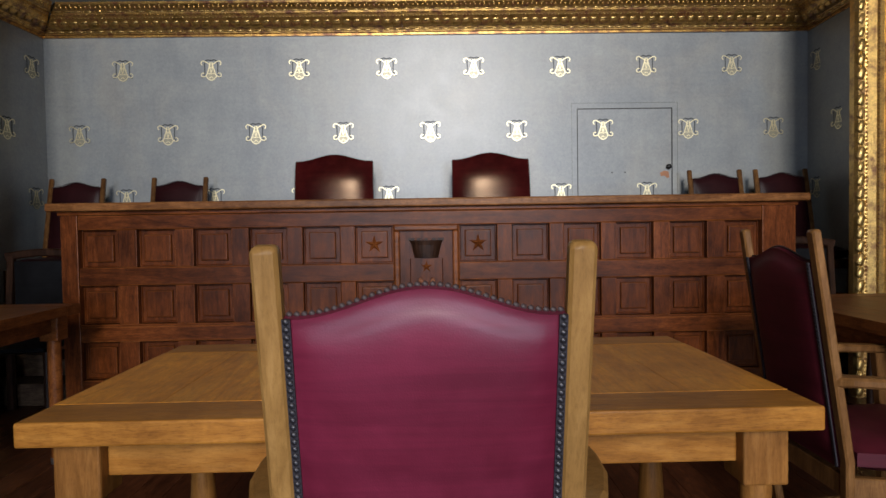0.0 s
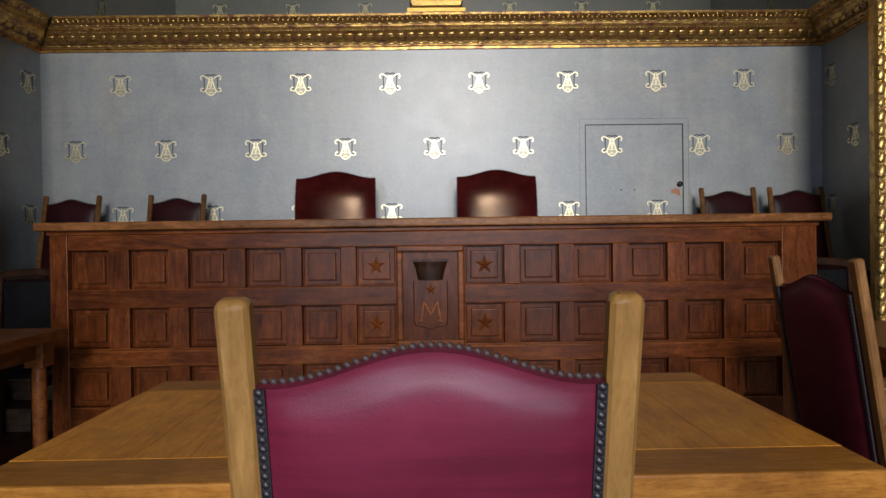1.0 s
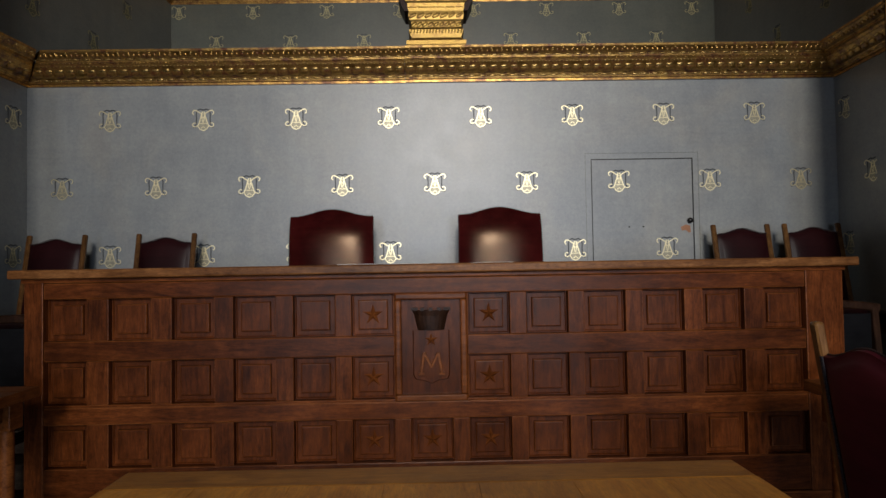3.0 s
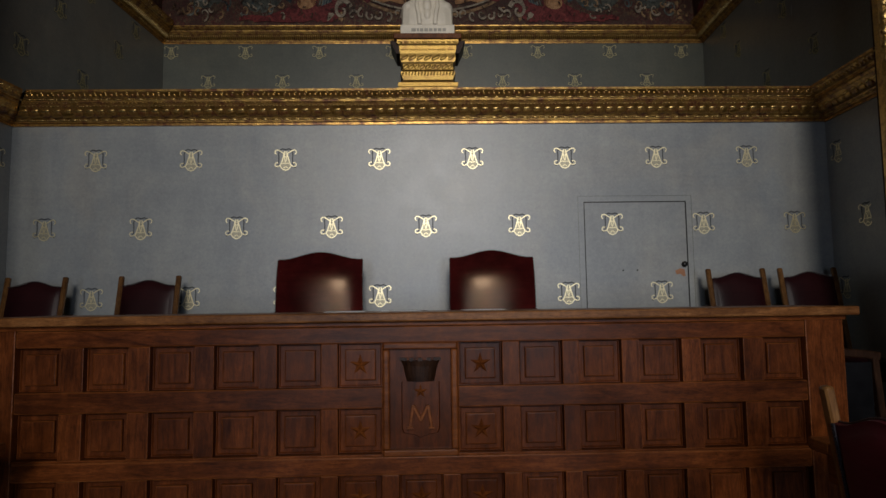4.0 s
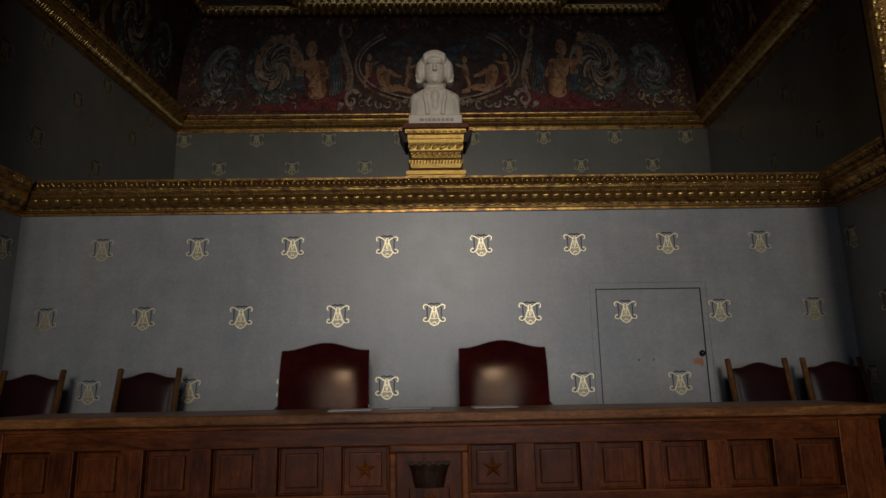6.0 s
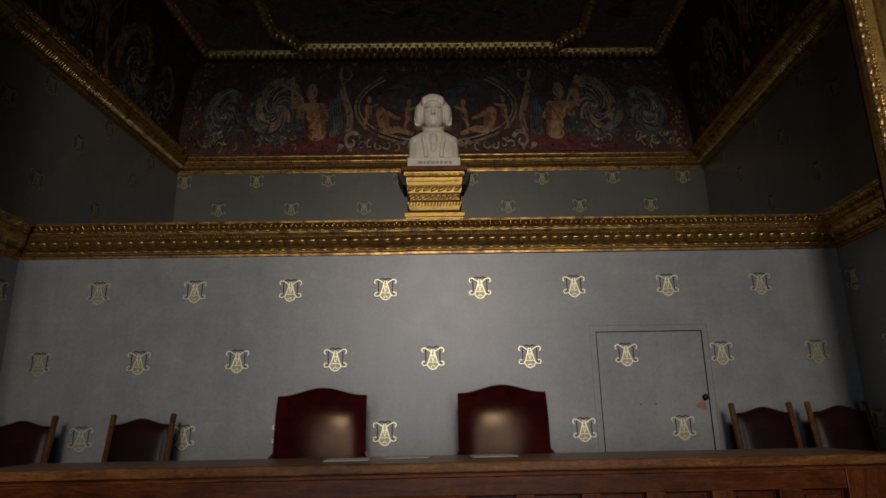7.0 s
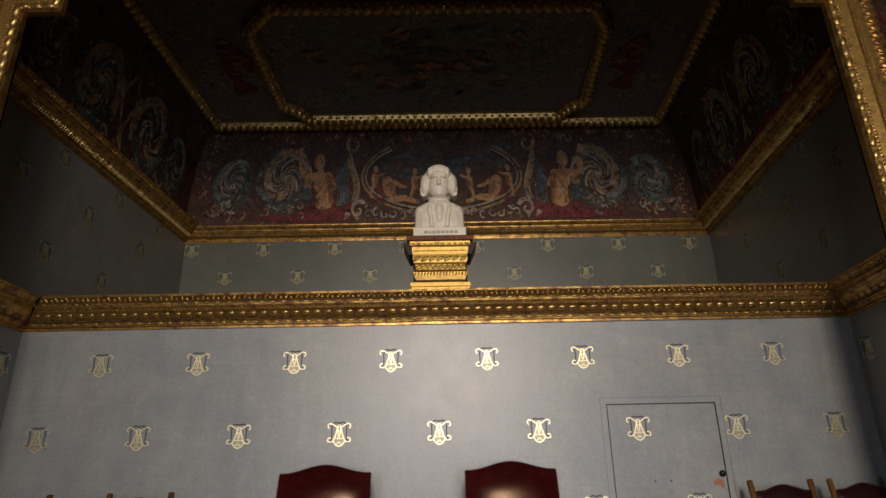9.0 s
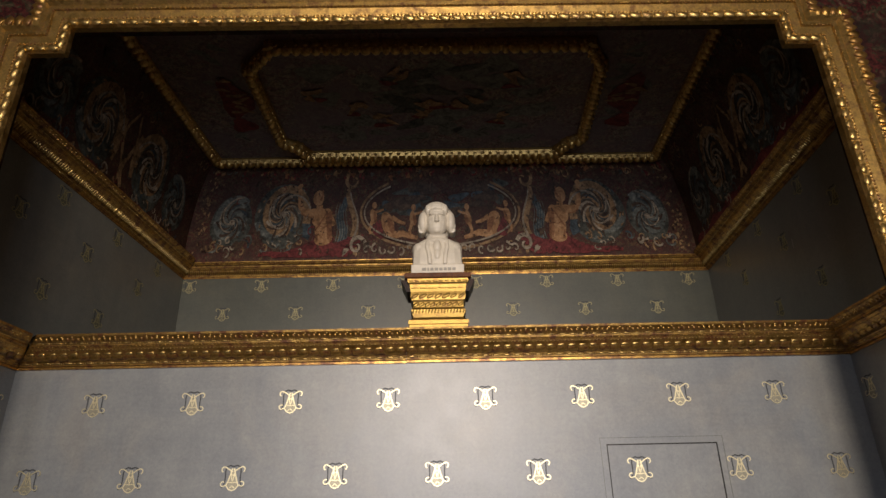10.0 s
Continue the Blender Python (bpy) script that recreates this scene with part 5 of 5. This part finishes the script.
def court_chair(label, at, turn, leather_mat, nails, arms=True, group="leather chairs", oak=None, lean=BACK_LEAN):
    """High-backed armchair with raking oak posts and a nailed leather back. It faces +y; its back posts stand at y = 0."""
    c = thing("chair", label, "chair", group, at, turn)
    hw, pw = 0.2165, 0.035

    def back_y(z):
        return lean_at(z, lean)

    oak = oak or M_CHAIR
    for s in (-1, 1):
        x = s * (hw - pw / 2)
        bm = bmesh.new()
        beam(bm, [(x, 0.05, 0.0), (x, 0.0, 0.30), (x, 0.0, SEAT_Z), (x, back_y(POST_TOP), POST_TOP)], pw, 0.026, (1, 0, 0), 0.005)
        top = [e for e in bm.edges if all(v.co.z > 1.08 for v in e.verts)]
        bmesh.ops.bevel(bm, geom=top, offset=0.010, segments=4, profile=0.5, affect="EDGES")
        part("back_post", bm, oak, c, "", True)
        part("front_leg", beam(bmesh.new(), [(s * 0.285, 0.44, 0.0), (s * 0.285, 0.44, 0.42), (s * 0.290, 0.42, 0.668)], 0.038, 0.038, (1, 0, 0), 0.004) if arms else beam(bmesh.new(), [(x, 0.42, 0.0), (x, 0.42, 0.44)], 0.038, 0.038, (1, 0, 0), 0.004), oak, c)
        fx = s * 0.285 if arms else x
        part("side_rail", beam(bmesh.new(), [(x, 0.0, 0.39), (fx, 0.43, 0.39)], 0.024, 0.06, (1, 0, 0), 0.003), oak, c)
        part("stretcher", beam(bmesh.new(), [(x, 0.01, 0.155), (fx, 0.43, 0.155)], 0.02, 0.03, (1, 0, 0), 0.003), oak, c)
        if arms:
            part("arm", beam(bmesh.new(), [(x, back_y(0.69) + 0.01, 0.69), (s * 0.225, 0.0, 0.694), (s * 0.262, 0.07, 0.696), (s * 0.286, 0.16, 0.692), (s * 0.294, 0.26, 0.688), (s * 0.290, 0.37, 0.684), (s * 0.290, 0.45, 0.680), (s * 0.290, 0.468, 0.672)], 0.05, 0.028, (1, 0, 0), 0.007), oak, c)
    fw = 0.265 if arms else hw - 0.04
    part("front_rail", boxed(-fw, fw, 0.425, 0.45, 0.36, 0.42, 0.003), oak, c)
    part("cross_rail", boxed(-hw + pw, hw - pw, -0.010, 0.012, 0.36, 0.42, 0.003), oak, c)
    zb, zt, lx = 0.44, 1.020 if arms else 1.042, hw - pw - 0.001

    def back(u, v):
        z = zb + (zt + crest(u) - zb) * v
        return Vector(((2 * u - 1) * lx, back_y(z) - 0.002, z)), Vector((0, -1, -0.2)).normalized()
    part("backrest", pad(bmesh.new(), back, 32, 44, 0.029), leather_mat, c, "", True)

    def seat(u, v):
        wx = hw - 0.022 + (0.085 * v if arms else 0)
        return Vector(((2 * u - 1) * wx, 0.03 + 0.40 * v, 0.465)), Vector((0, 0, 1))
    part("seat", pad(bmesh.new(), seat, 12, 12, 0.055), leather_mat, c, "", True)
    for s in (-1, 1):
        part("gimp", beam(bmesh.new(), [(s * (lx - 0.005), back_y(z) - 0.0165, z) for z in (zb + 0.002, 0.8, zt - 0.001)], 0.011, 0.004, (1, 0, 0)), M_GIMP, c, "dark edging strip under the nails")
    spots, crown = [], []
    n = 57
    for k in range(n):
        z = zb + 0.004 + (zt - zb - 0.008) * k / (n - 1)
        spots += [(s * (lx - 0.005), back_y(z) - 0.0190, z) for s in (-1, 1)]
    for k in range(37):
        u = (k + 0.5) / 37
        z = zt + crest(u) + 0.0015
        crown.append(((2 * u - 1) * lx, back_y(z) + 0.004, z + 0.001))
    # a chair seen from the front shows the nails along its crest alone
    rows = [(NAIL_RED, crown), (NAIL, spots)] if nails else [(NAIL_RED, [(x, y + 0.022, z) for x, y, z in crown])]
    for mesh, places in rows:
        for p in places:
            o = new("nail", mesh)
            o.parent = c
            o.location = p
    return c


court_chair("pale oak armchair with a nailed crimson leather back", (-0.0325, 1.128, 0), 0, M_RED, True)
court_chair("brown oak armchair turned aside, unlit tone put into its red leather", (1.135, 2.125, 0), -91, M_RED_UNLIT, True, True, "leather chairs", M_CHAIR_MID, 0.098)
dais_chair = court_chair("brown oak chair on the dais, red leather darkened with its shade", (-2.745, 5.06, DAIS), 180, M_RED_SHADED, False, False, "chairs on the dais", M_CHAIR_DARK)
for x, y in ((-1.958, 5.06), (2.233, 5.06), (2.760, 5.06)):
    copy_thing(dais_chair, pose(x, y, DAIS, 0, 0, 180))


def judge_chair(label, x, y):
    """Wide upholstered armchair with a tall shaped leather back; faces -y after its turn."""
    c = thing("judge_chair", label, "armchair", "judges' chairs", (x, y, DAIS), 180)
    hw, zt = 0.292, 1.205

    def lean(z):
        return -0.035 * max(0, (z - 0.45)) / 0.8 - 0.06 * max(0, (z - 1.0) / 0.25) ** 2

    def back(u, v):
        z = 0.40 + (zt + 1.35 * crest(u) - 0.40) * v
        wx = hw * (1.035 - 0.035 * v)
        return Vector(((2 * u - 1) * wx, lean(z) + 0.024 * (1 - (2 * u - 1) ** 2), z)), Vector((0, 1, 0.2)).normalized()
    part("backrest", pad(bmesh.new(), back, 22, 18, 0.035), M_RED_DARK, c, "", True)

    def seat(u, v):
        return Vector(((2 * u - 1) * (hw - 0.03), 0.06 + 0.48 * v, 0.43)), Vector((0, 0, 1))
    part("seat", pad(bmesh.new(), seat, 14, 12, 0.06), M_RED_DARK, c, "", True)
    for s in (-1, 1):
        part("arm", beam(bmesh.new(), [(s * (hw - 0.01), 0.0, 0.83), (s * (hw + 0.012), 0.08, 0.79), (s * (hw + 0.018), 0.22, 0.74), (s * (hw + 0.018), 0.48, 0.70), (s * (hw + 0.018), 0.54, 0.66)], 0.05, 0.055, (1, 0, 0), 0.015), M_RED_DARK, c)
        for y0 in (0.02, 0.50):
            part("leg", boxed(s * (hw - 0.03) - 0.022, s * (hw - 0.03) + 0.022, y0 - 0.022, y0 + 0.022, 0.0, 0.37 if y0 < 0.1 else 0.68, 0.004), M_DARKWOOD, c)
        part("side_rail", boxed(s * (hw - 0.03) - 0.015, s * (hw - 0.03) + 0.015, 0.042, 0.478, 0.33, 0.39, 0.003), M_DARKWOOD, c)
    for k in range(40):
        p, n = back((k + 0.5) / 40, 1.0)
        o = new("nail", NAIL_RED)
        o.parent, o.location = c, p + Vector((0, 0.012, 0.003))
    for k in range(30):
        for u in (0.0, 1.0):
            p, n = back(u, 0.42 + 0.57 * k / 29)
            o = new("nail", NAIL_RED)
            o.parent, o.location = c, p + Vector((0.002 if u else -0.002, 0.010, 0))
    return c


judge_chair("wide oxblood leather armchair with a tall arched back", -0.743, 5.02)
judge_chair("wide oxblood leather armchair with a rubbed shiny back", 0.448, 5.02)


def dark_chair(label, x, y, turn):
    """Low dark chair with a curved top rail, open back and black leather."""
    c = thing("chair", label, "chair", "dark chairs beside the bench", (x, y, 0), turn)
    hw = 0.225
    for s in (-1, 1):
        part("back_post", beam(bmesh.new(), [(s * hw, 0.0, 0), (s * hw, 0.0, 0.46), (s * hw, -0.05, 1.0)], 0.04, 0.04, (1, 0, 0), 0.004), M_DARKWOOD, c)
        part("front_leg", lathe(bmesh.new(), [(0.02, 0), (0.022, 0.2), (0.018, 0.3), (0.022, 0.44)], s * hw, 0.36), M_DARKWOOD, c, "", True)
        part("side_rail", boxed(s * hw - 0.012, s * hw + 0.012, 0.02, 0.34, 0.36, 0.42, 0.003), M_DARKWOOD, c)
    n = 10
    part("top_rail", beam(bmesh.new(), [((2 * k / n - 1) * (hw + 0.03), -0.052, 0.99 + 0.028 * math.cos((2 * k / n - 1) * 1.5)) for k in range(n + 1)], 0.05, 0.045, (0, 0, 1), 0.008), M_DARKWOOD, c)
    part("cross_rail", boxed(-hw, hw, -0.045, -0.015, 0.49, 0.525, 0.004), M_DARKWOOD, c)

    def back(u, v):
        return Vector(((2 * u - 1) * (hw - 0.025), -0.04, 0.53 + 0.43 * v)), Vector((0, 1, 0))
    part("backrest", pad(bmesh.new(), back, 10, 6, 0.014), M_BLACK, c, "", True)

    def seat(u, v):
        return Vector(((2 * u - 1) * (hw - 0.005), 0.02 + 0.36 * v, 0.45)), Vector((0, 0, 1))
    part("seat", pad(bmesh.new(), seat, 10, 10, 0.03), M_BLACK, c, "", True)
    return c


dark_chair("low black leather chair with dark wooden frame", -2.535, 4.355, 180)
dark_chair("low black leather chair in shade beside the bench", 2.425, 4.355, 180)


# ---- pedestal and marble bust on the cornice ----
PX, PY = 0.024, 5.58
ped = thing("pedestal", "carved gilt pedestal with a dark top slab", "pedestal", "", (PX, PY, 2.909))
PED = [(0.225, 0.0), (0.225, 0.10), (0.232, 0.105), (0.232, 0.135), (0.200, 0.150), (0.192, 0.165), (0.205, 0.20), (0.210, 0.225), (0.196, 0.245), (0.194, 0.29), (0.206, 0.305), (0.216, 0.34), (0.212, 0.37), (0.218, 0.385), (0.222, 0.43), (0.236, 0.445), (0.240, 0.475)]
bm = bmesh.new()
rings = [[bm.verts.new((sx * h, sy * h * 0.64, z)) for sx, sy in ((-1, -1), (1, -1), (1, 1), (-1, 1))] for h, z in PED]
for a, b in zip(rings, rings[1:]):
    for k in range(4):
        bm.faces.new((a[k], a[(k + 1) % 4], b[(k + 1) % 4], b[k]))
bm.faces.new(rings[0][::-1])
bm.faces.new(rings[-1])
part("shaft", bm, M_GOLD_OLD, ped)
store = ([], [])
rnd = random.Random(4)
for z, hw, pitch, a, b, deep in ((0.212, 0.207, 0.024, 0.009, 0.013, 0.0050), (0.268, 0.195, 0.044, 0.021, 0.015, 0.0050), (0.335, 0.212, 0.062, 0.030, 0.015, 0.0055), (0.398, 0.218, 0.075, 0.032, 0.006, 0.0040), (0.455, 0.236, 0.046, 0.019, 0.009, 0.0050)):
    for face in range(3):
        wide = hw if face == 0 else hw * 0.64
        n = max(2, round(2 * wide / pitch))
        for k in range(n):
            s = -wide + 2 * wide * (k + 0.5) / n
            j = rnd.uniform(0.85, 1.1)
            if face == 0:
                (pill if a > 0.015 else blob)(store, (s, -hw * 0.64, z), (a * j, 0, 0.014 if z < 0.35 else 0.0), (-0.004, 0, b * j), (0, -deep * 1.2, 0))
            else:
                sg = 1 if face == 1 else -1
                blob(store, (sg * hw, s, z), (0, a * j, 0.006), (0, -0.005, b * j), (sg * deep * 1.6, 0, 0))
raw_part("carving", store, M_GOLD_OLD, ped, "", True, "stuff")
part("top_slab", boxed(-0.262, 0.262, -0.175, 0.16, 0.4755, 0.518, 0.006), M_SIDE_TABLE, ped, "dark red-brown wooden slab")
# Block behind the gilding: the pedestal's unlit sides, darkened by their colour
block = bmesh.new()
lo = [block.verts.new((x, y, 0.375)) for x, y in ((-0.246, -0.125), (0.246, -0.125), (0.246, 0.15), (-0.246, 0.15))]
hi = [block.verts.new((x * 1.19, y, 0.475)) for x, y in ((-0.246, -0.125), (0.246, -0.125), (0.246, 0.15), (-0.246, 0.15))]
block.faces.new(lo[::-1])
block.faces.new(hi)
for k in range(4):
    block.faces.new((lo[k], lo[(k + 1) % 4], hi[(k + 1) % 4], hi[k]))
part("back_block", block, M_DARKWOOD, ped, "block behind the gilding, its unlit tone put into a dark colour")


def loft(bm, rows, seg=20):
    """Sections of (z, x radius, y radius, y centre, squareness)."""
    rings = []
    for z, rx, ry, cy, q in rows:
        r = []
        for k in range(seg):
            w = 2 * math.pi * k / seg
            cx, sy = math.cos(w), math.sin(w)
            f = (abs(cx) ** q + abs(sy) ** q) ** (-1 / q)
            r.append(bm.verts.new((rx * f * cx, cy + ry * f * sy, z)))
        rings.append(r)
    for a, b in zip(rings, rings[1:]):
        for k in range(seg):
            bm.faces.new((a[k], a[(k + 1) % seg], b[(k + 1) % seg], b[k]))
    bm.faces.new(rings[0][::-1])
    bm.faces.new(rings[-1])


def ball(bm, c, r):
    bmesh.ops.create_uvsphere(bm, u_segments=16, v_segments=10, radius=1, matrix=Matrix.LocRotScale(c, None, r))


bm = bmesh.new()
box(bm, -0.212, 0.212, -0.12, 0.12, 0.0, 0.085)
loft(bm, [(0.07, 0.205, 0.115, 0.0, 6), (0.12, 0.203, 0.115, 0.0, 5), (0.18, 0.204, 0.112, 0.0, 4), (0.24, 0.204, 0.107, 0.01, 3.4), (0.285, 0.190, 0.098, 0.015, 2.8), (0.315, 0.145, 0.088, 0.012, 2.3), (0.335, 0.095, 0.082, 0.005, 2), (0.38, 0.078, 0.078, 0.0, 2)])
# collar, shirt front and lapels
ball(bm, (0, -0.055, 0.30), (0.082, 0.045, 0.030))
ball(bm, (0, -0.095, 0.235), (0.035, 0.030, 0.060))
ball(bm, (0, -0.105, 0.170), (0.028, 0.024, 0.050))
for s in (-1, 1):
    beam(bm, [(s * 0.075, -0.065, 0.305), (s * 0.082, -0.105, 0.24), (s * 0.066, -0.122, 0.16), (s * 0.06, -0.125, 0.085)], 0.028, 0.022, (1, 0, 0), 0.004)
    ball(bm, (s * 0.145, 0.0, 0.245), (0.062, 0.09, 0.058))
# head, jaw, brow, nose, cheeks
ball(bm, (0, -0.022, 0.475), (0.096, 0.108, 0.122))
ball(bm, (0, -0.06, 0.415), (0.080, 0.072, 0.072))
ball(bm, (0, -0.098, 0.375), (0.034, 0.026, 0.022))
ball(bm, (0, -0.116, 0.513), (0.072, 0.026, 0.014))
ball(bm, (0, -0.098, 0.540), (0.066, 0.030, 0.030))
ball(bm, (0, -0.128, 0.468), (0.016, 0.024, 0.038))
ball(bm, (0, -0.140, 0.446), (0.021, 0.020, 0.013))
ball(bm, (0, -0.104, 0.408), (0.032, 0.018, 0.012))
for s in (-1, 1):
    ball(bm, (s * 0.042, -0.088, 0.438), (0.030, 0.026, 0.026))
# full wig with side rolls
ball(bm, (0, 0.030, 0.520), (0.152, 0.118, 0.136))
ball(bm, (0, 0.060, 0.46), (0.124, 0.085, 0.115))
for s in (-1, 1):
    ball(bm, (s * 0.116, -0.012, 0.478), (0.042, 0.072, 0.098))
    for z, x, r in ((0.440, 0.128, 0.033), (0.404, 0.130, 0.027)):
        bmesh.ops.create_cone(bm, cap_ends=True, segments=14, radius1=r, radius2=r * 0.92, depth=0.10, matrix=Matrix.Translation((s * x, 0.005, z)) @ Matrix.Rotation(radians(90), 4, "X"))
ball(bm, (0, -0.028, 0.588), (0.104, 0.078, 0.066))
for k in range(5):
    ball(bm, (-0.072 + 0.036 * k, -0.060, 0.570 + 0.016 * (1 - abs(k - 2) / 2)), (0.026, 0.046, 0.050))
bust = part("bust", bm, M_MARBLE, None, "", True)
bust.matrix_world = pose(PX, PY, 3.428) @ Matrix.Diagonal((1.0, 1.0, 1.06, 1))
tagged(bust, "white marble bust in wig and coat on the gilt pedestal", "bust")
rm = bust.modifiers.new("remesh", "REMESH")
rm.mode, rm.voxel_size, rm.use_smooth_shade = "VOXEL", 0.0042, True
sm = bust.modifiers.new("smooth", "SMOOTH")
sm.iterations, sm.factor = 3, 0.5
plate = thing("inscription", "row of small incised grey letters on the marble bust", "inscription", "", (PX, PY - 0.122, 3.428))
x = -0.125
for k, w in enumerate((0.034, 0.014, 0.026, 0.028, 0.026, 0.024, 0.028, 0.026)):
    part("bar", boxed(x, x + w, -0.003, 0.002, 0.036, 0.058), M_LETTER, plate)
    x += w + 0.009


# ---- floor boards ----
BOARD = mesh_of(boxed(-0.069, 0.069, -1.1, 1.1, -0.012, 0.0, 0.002), "board", M_FLOOR)
rnd = random.Random(2)
for i in range(47):
    for j in range(2):
        o = new("board", BOARD)
        o.parent = floor
        o.location = (-3.22 + 0.14 * i, 1.45 + 2.202 * j - (0.9 if i % 2 else 0.0), -0.0005 - rnd.uniform(0, 0.0012))
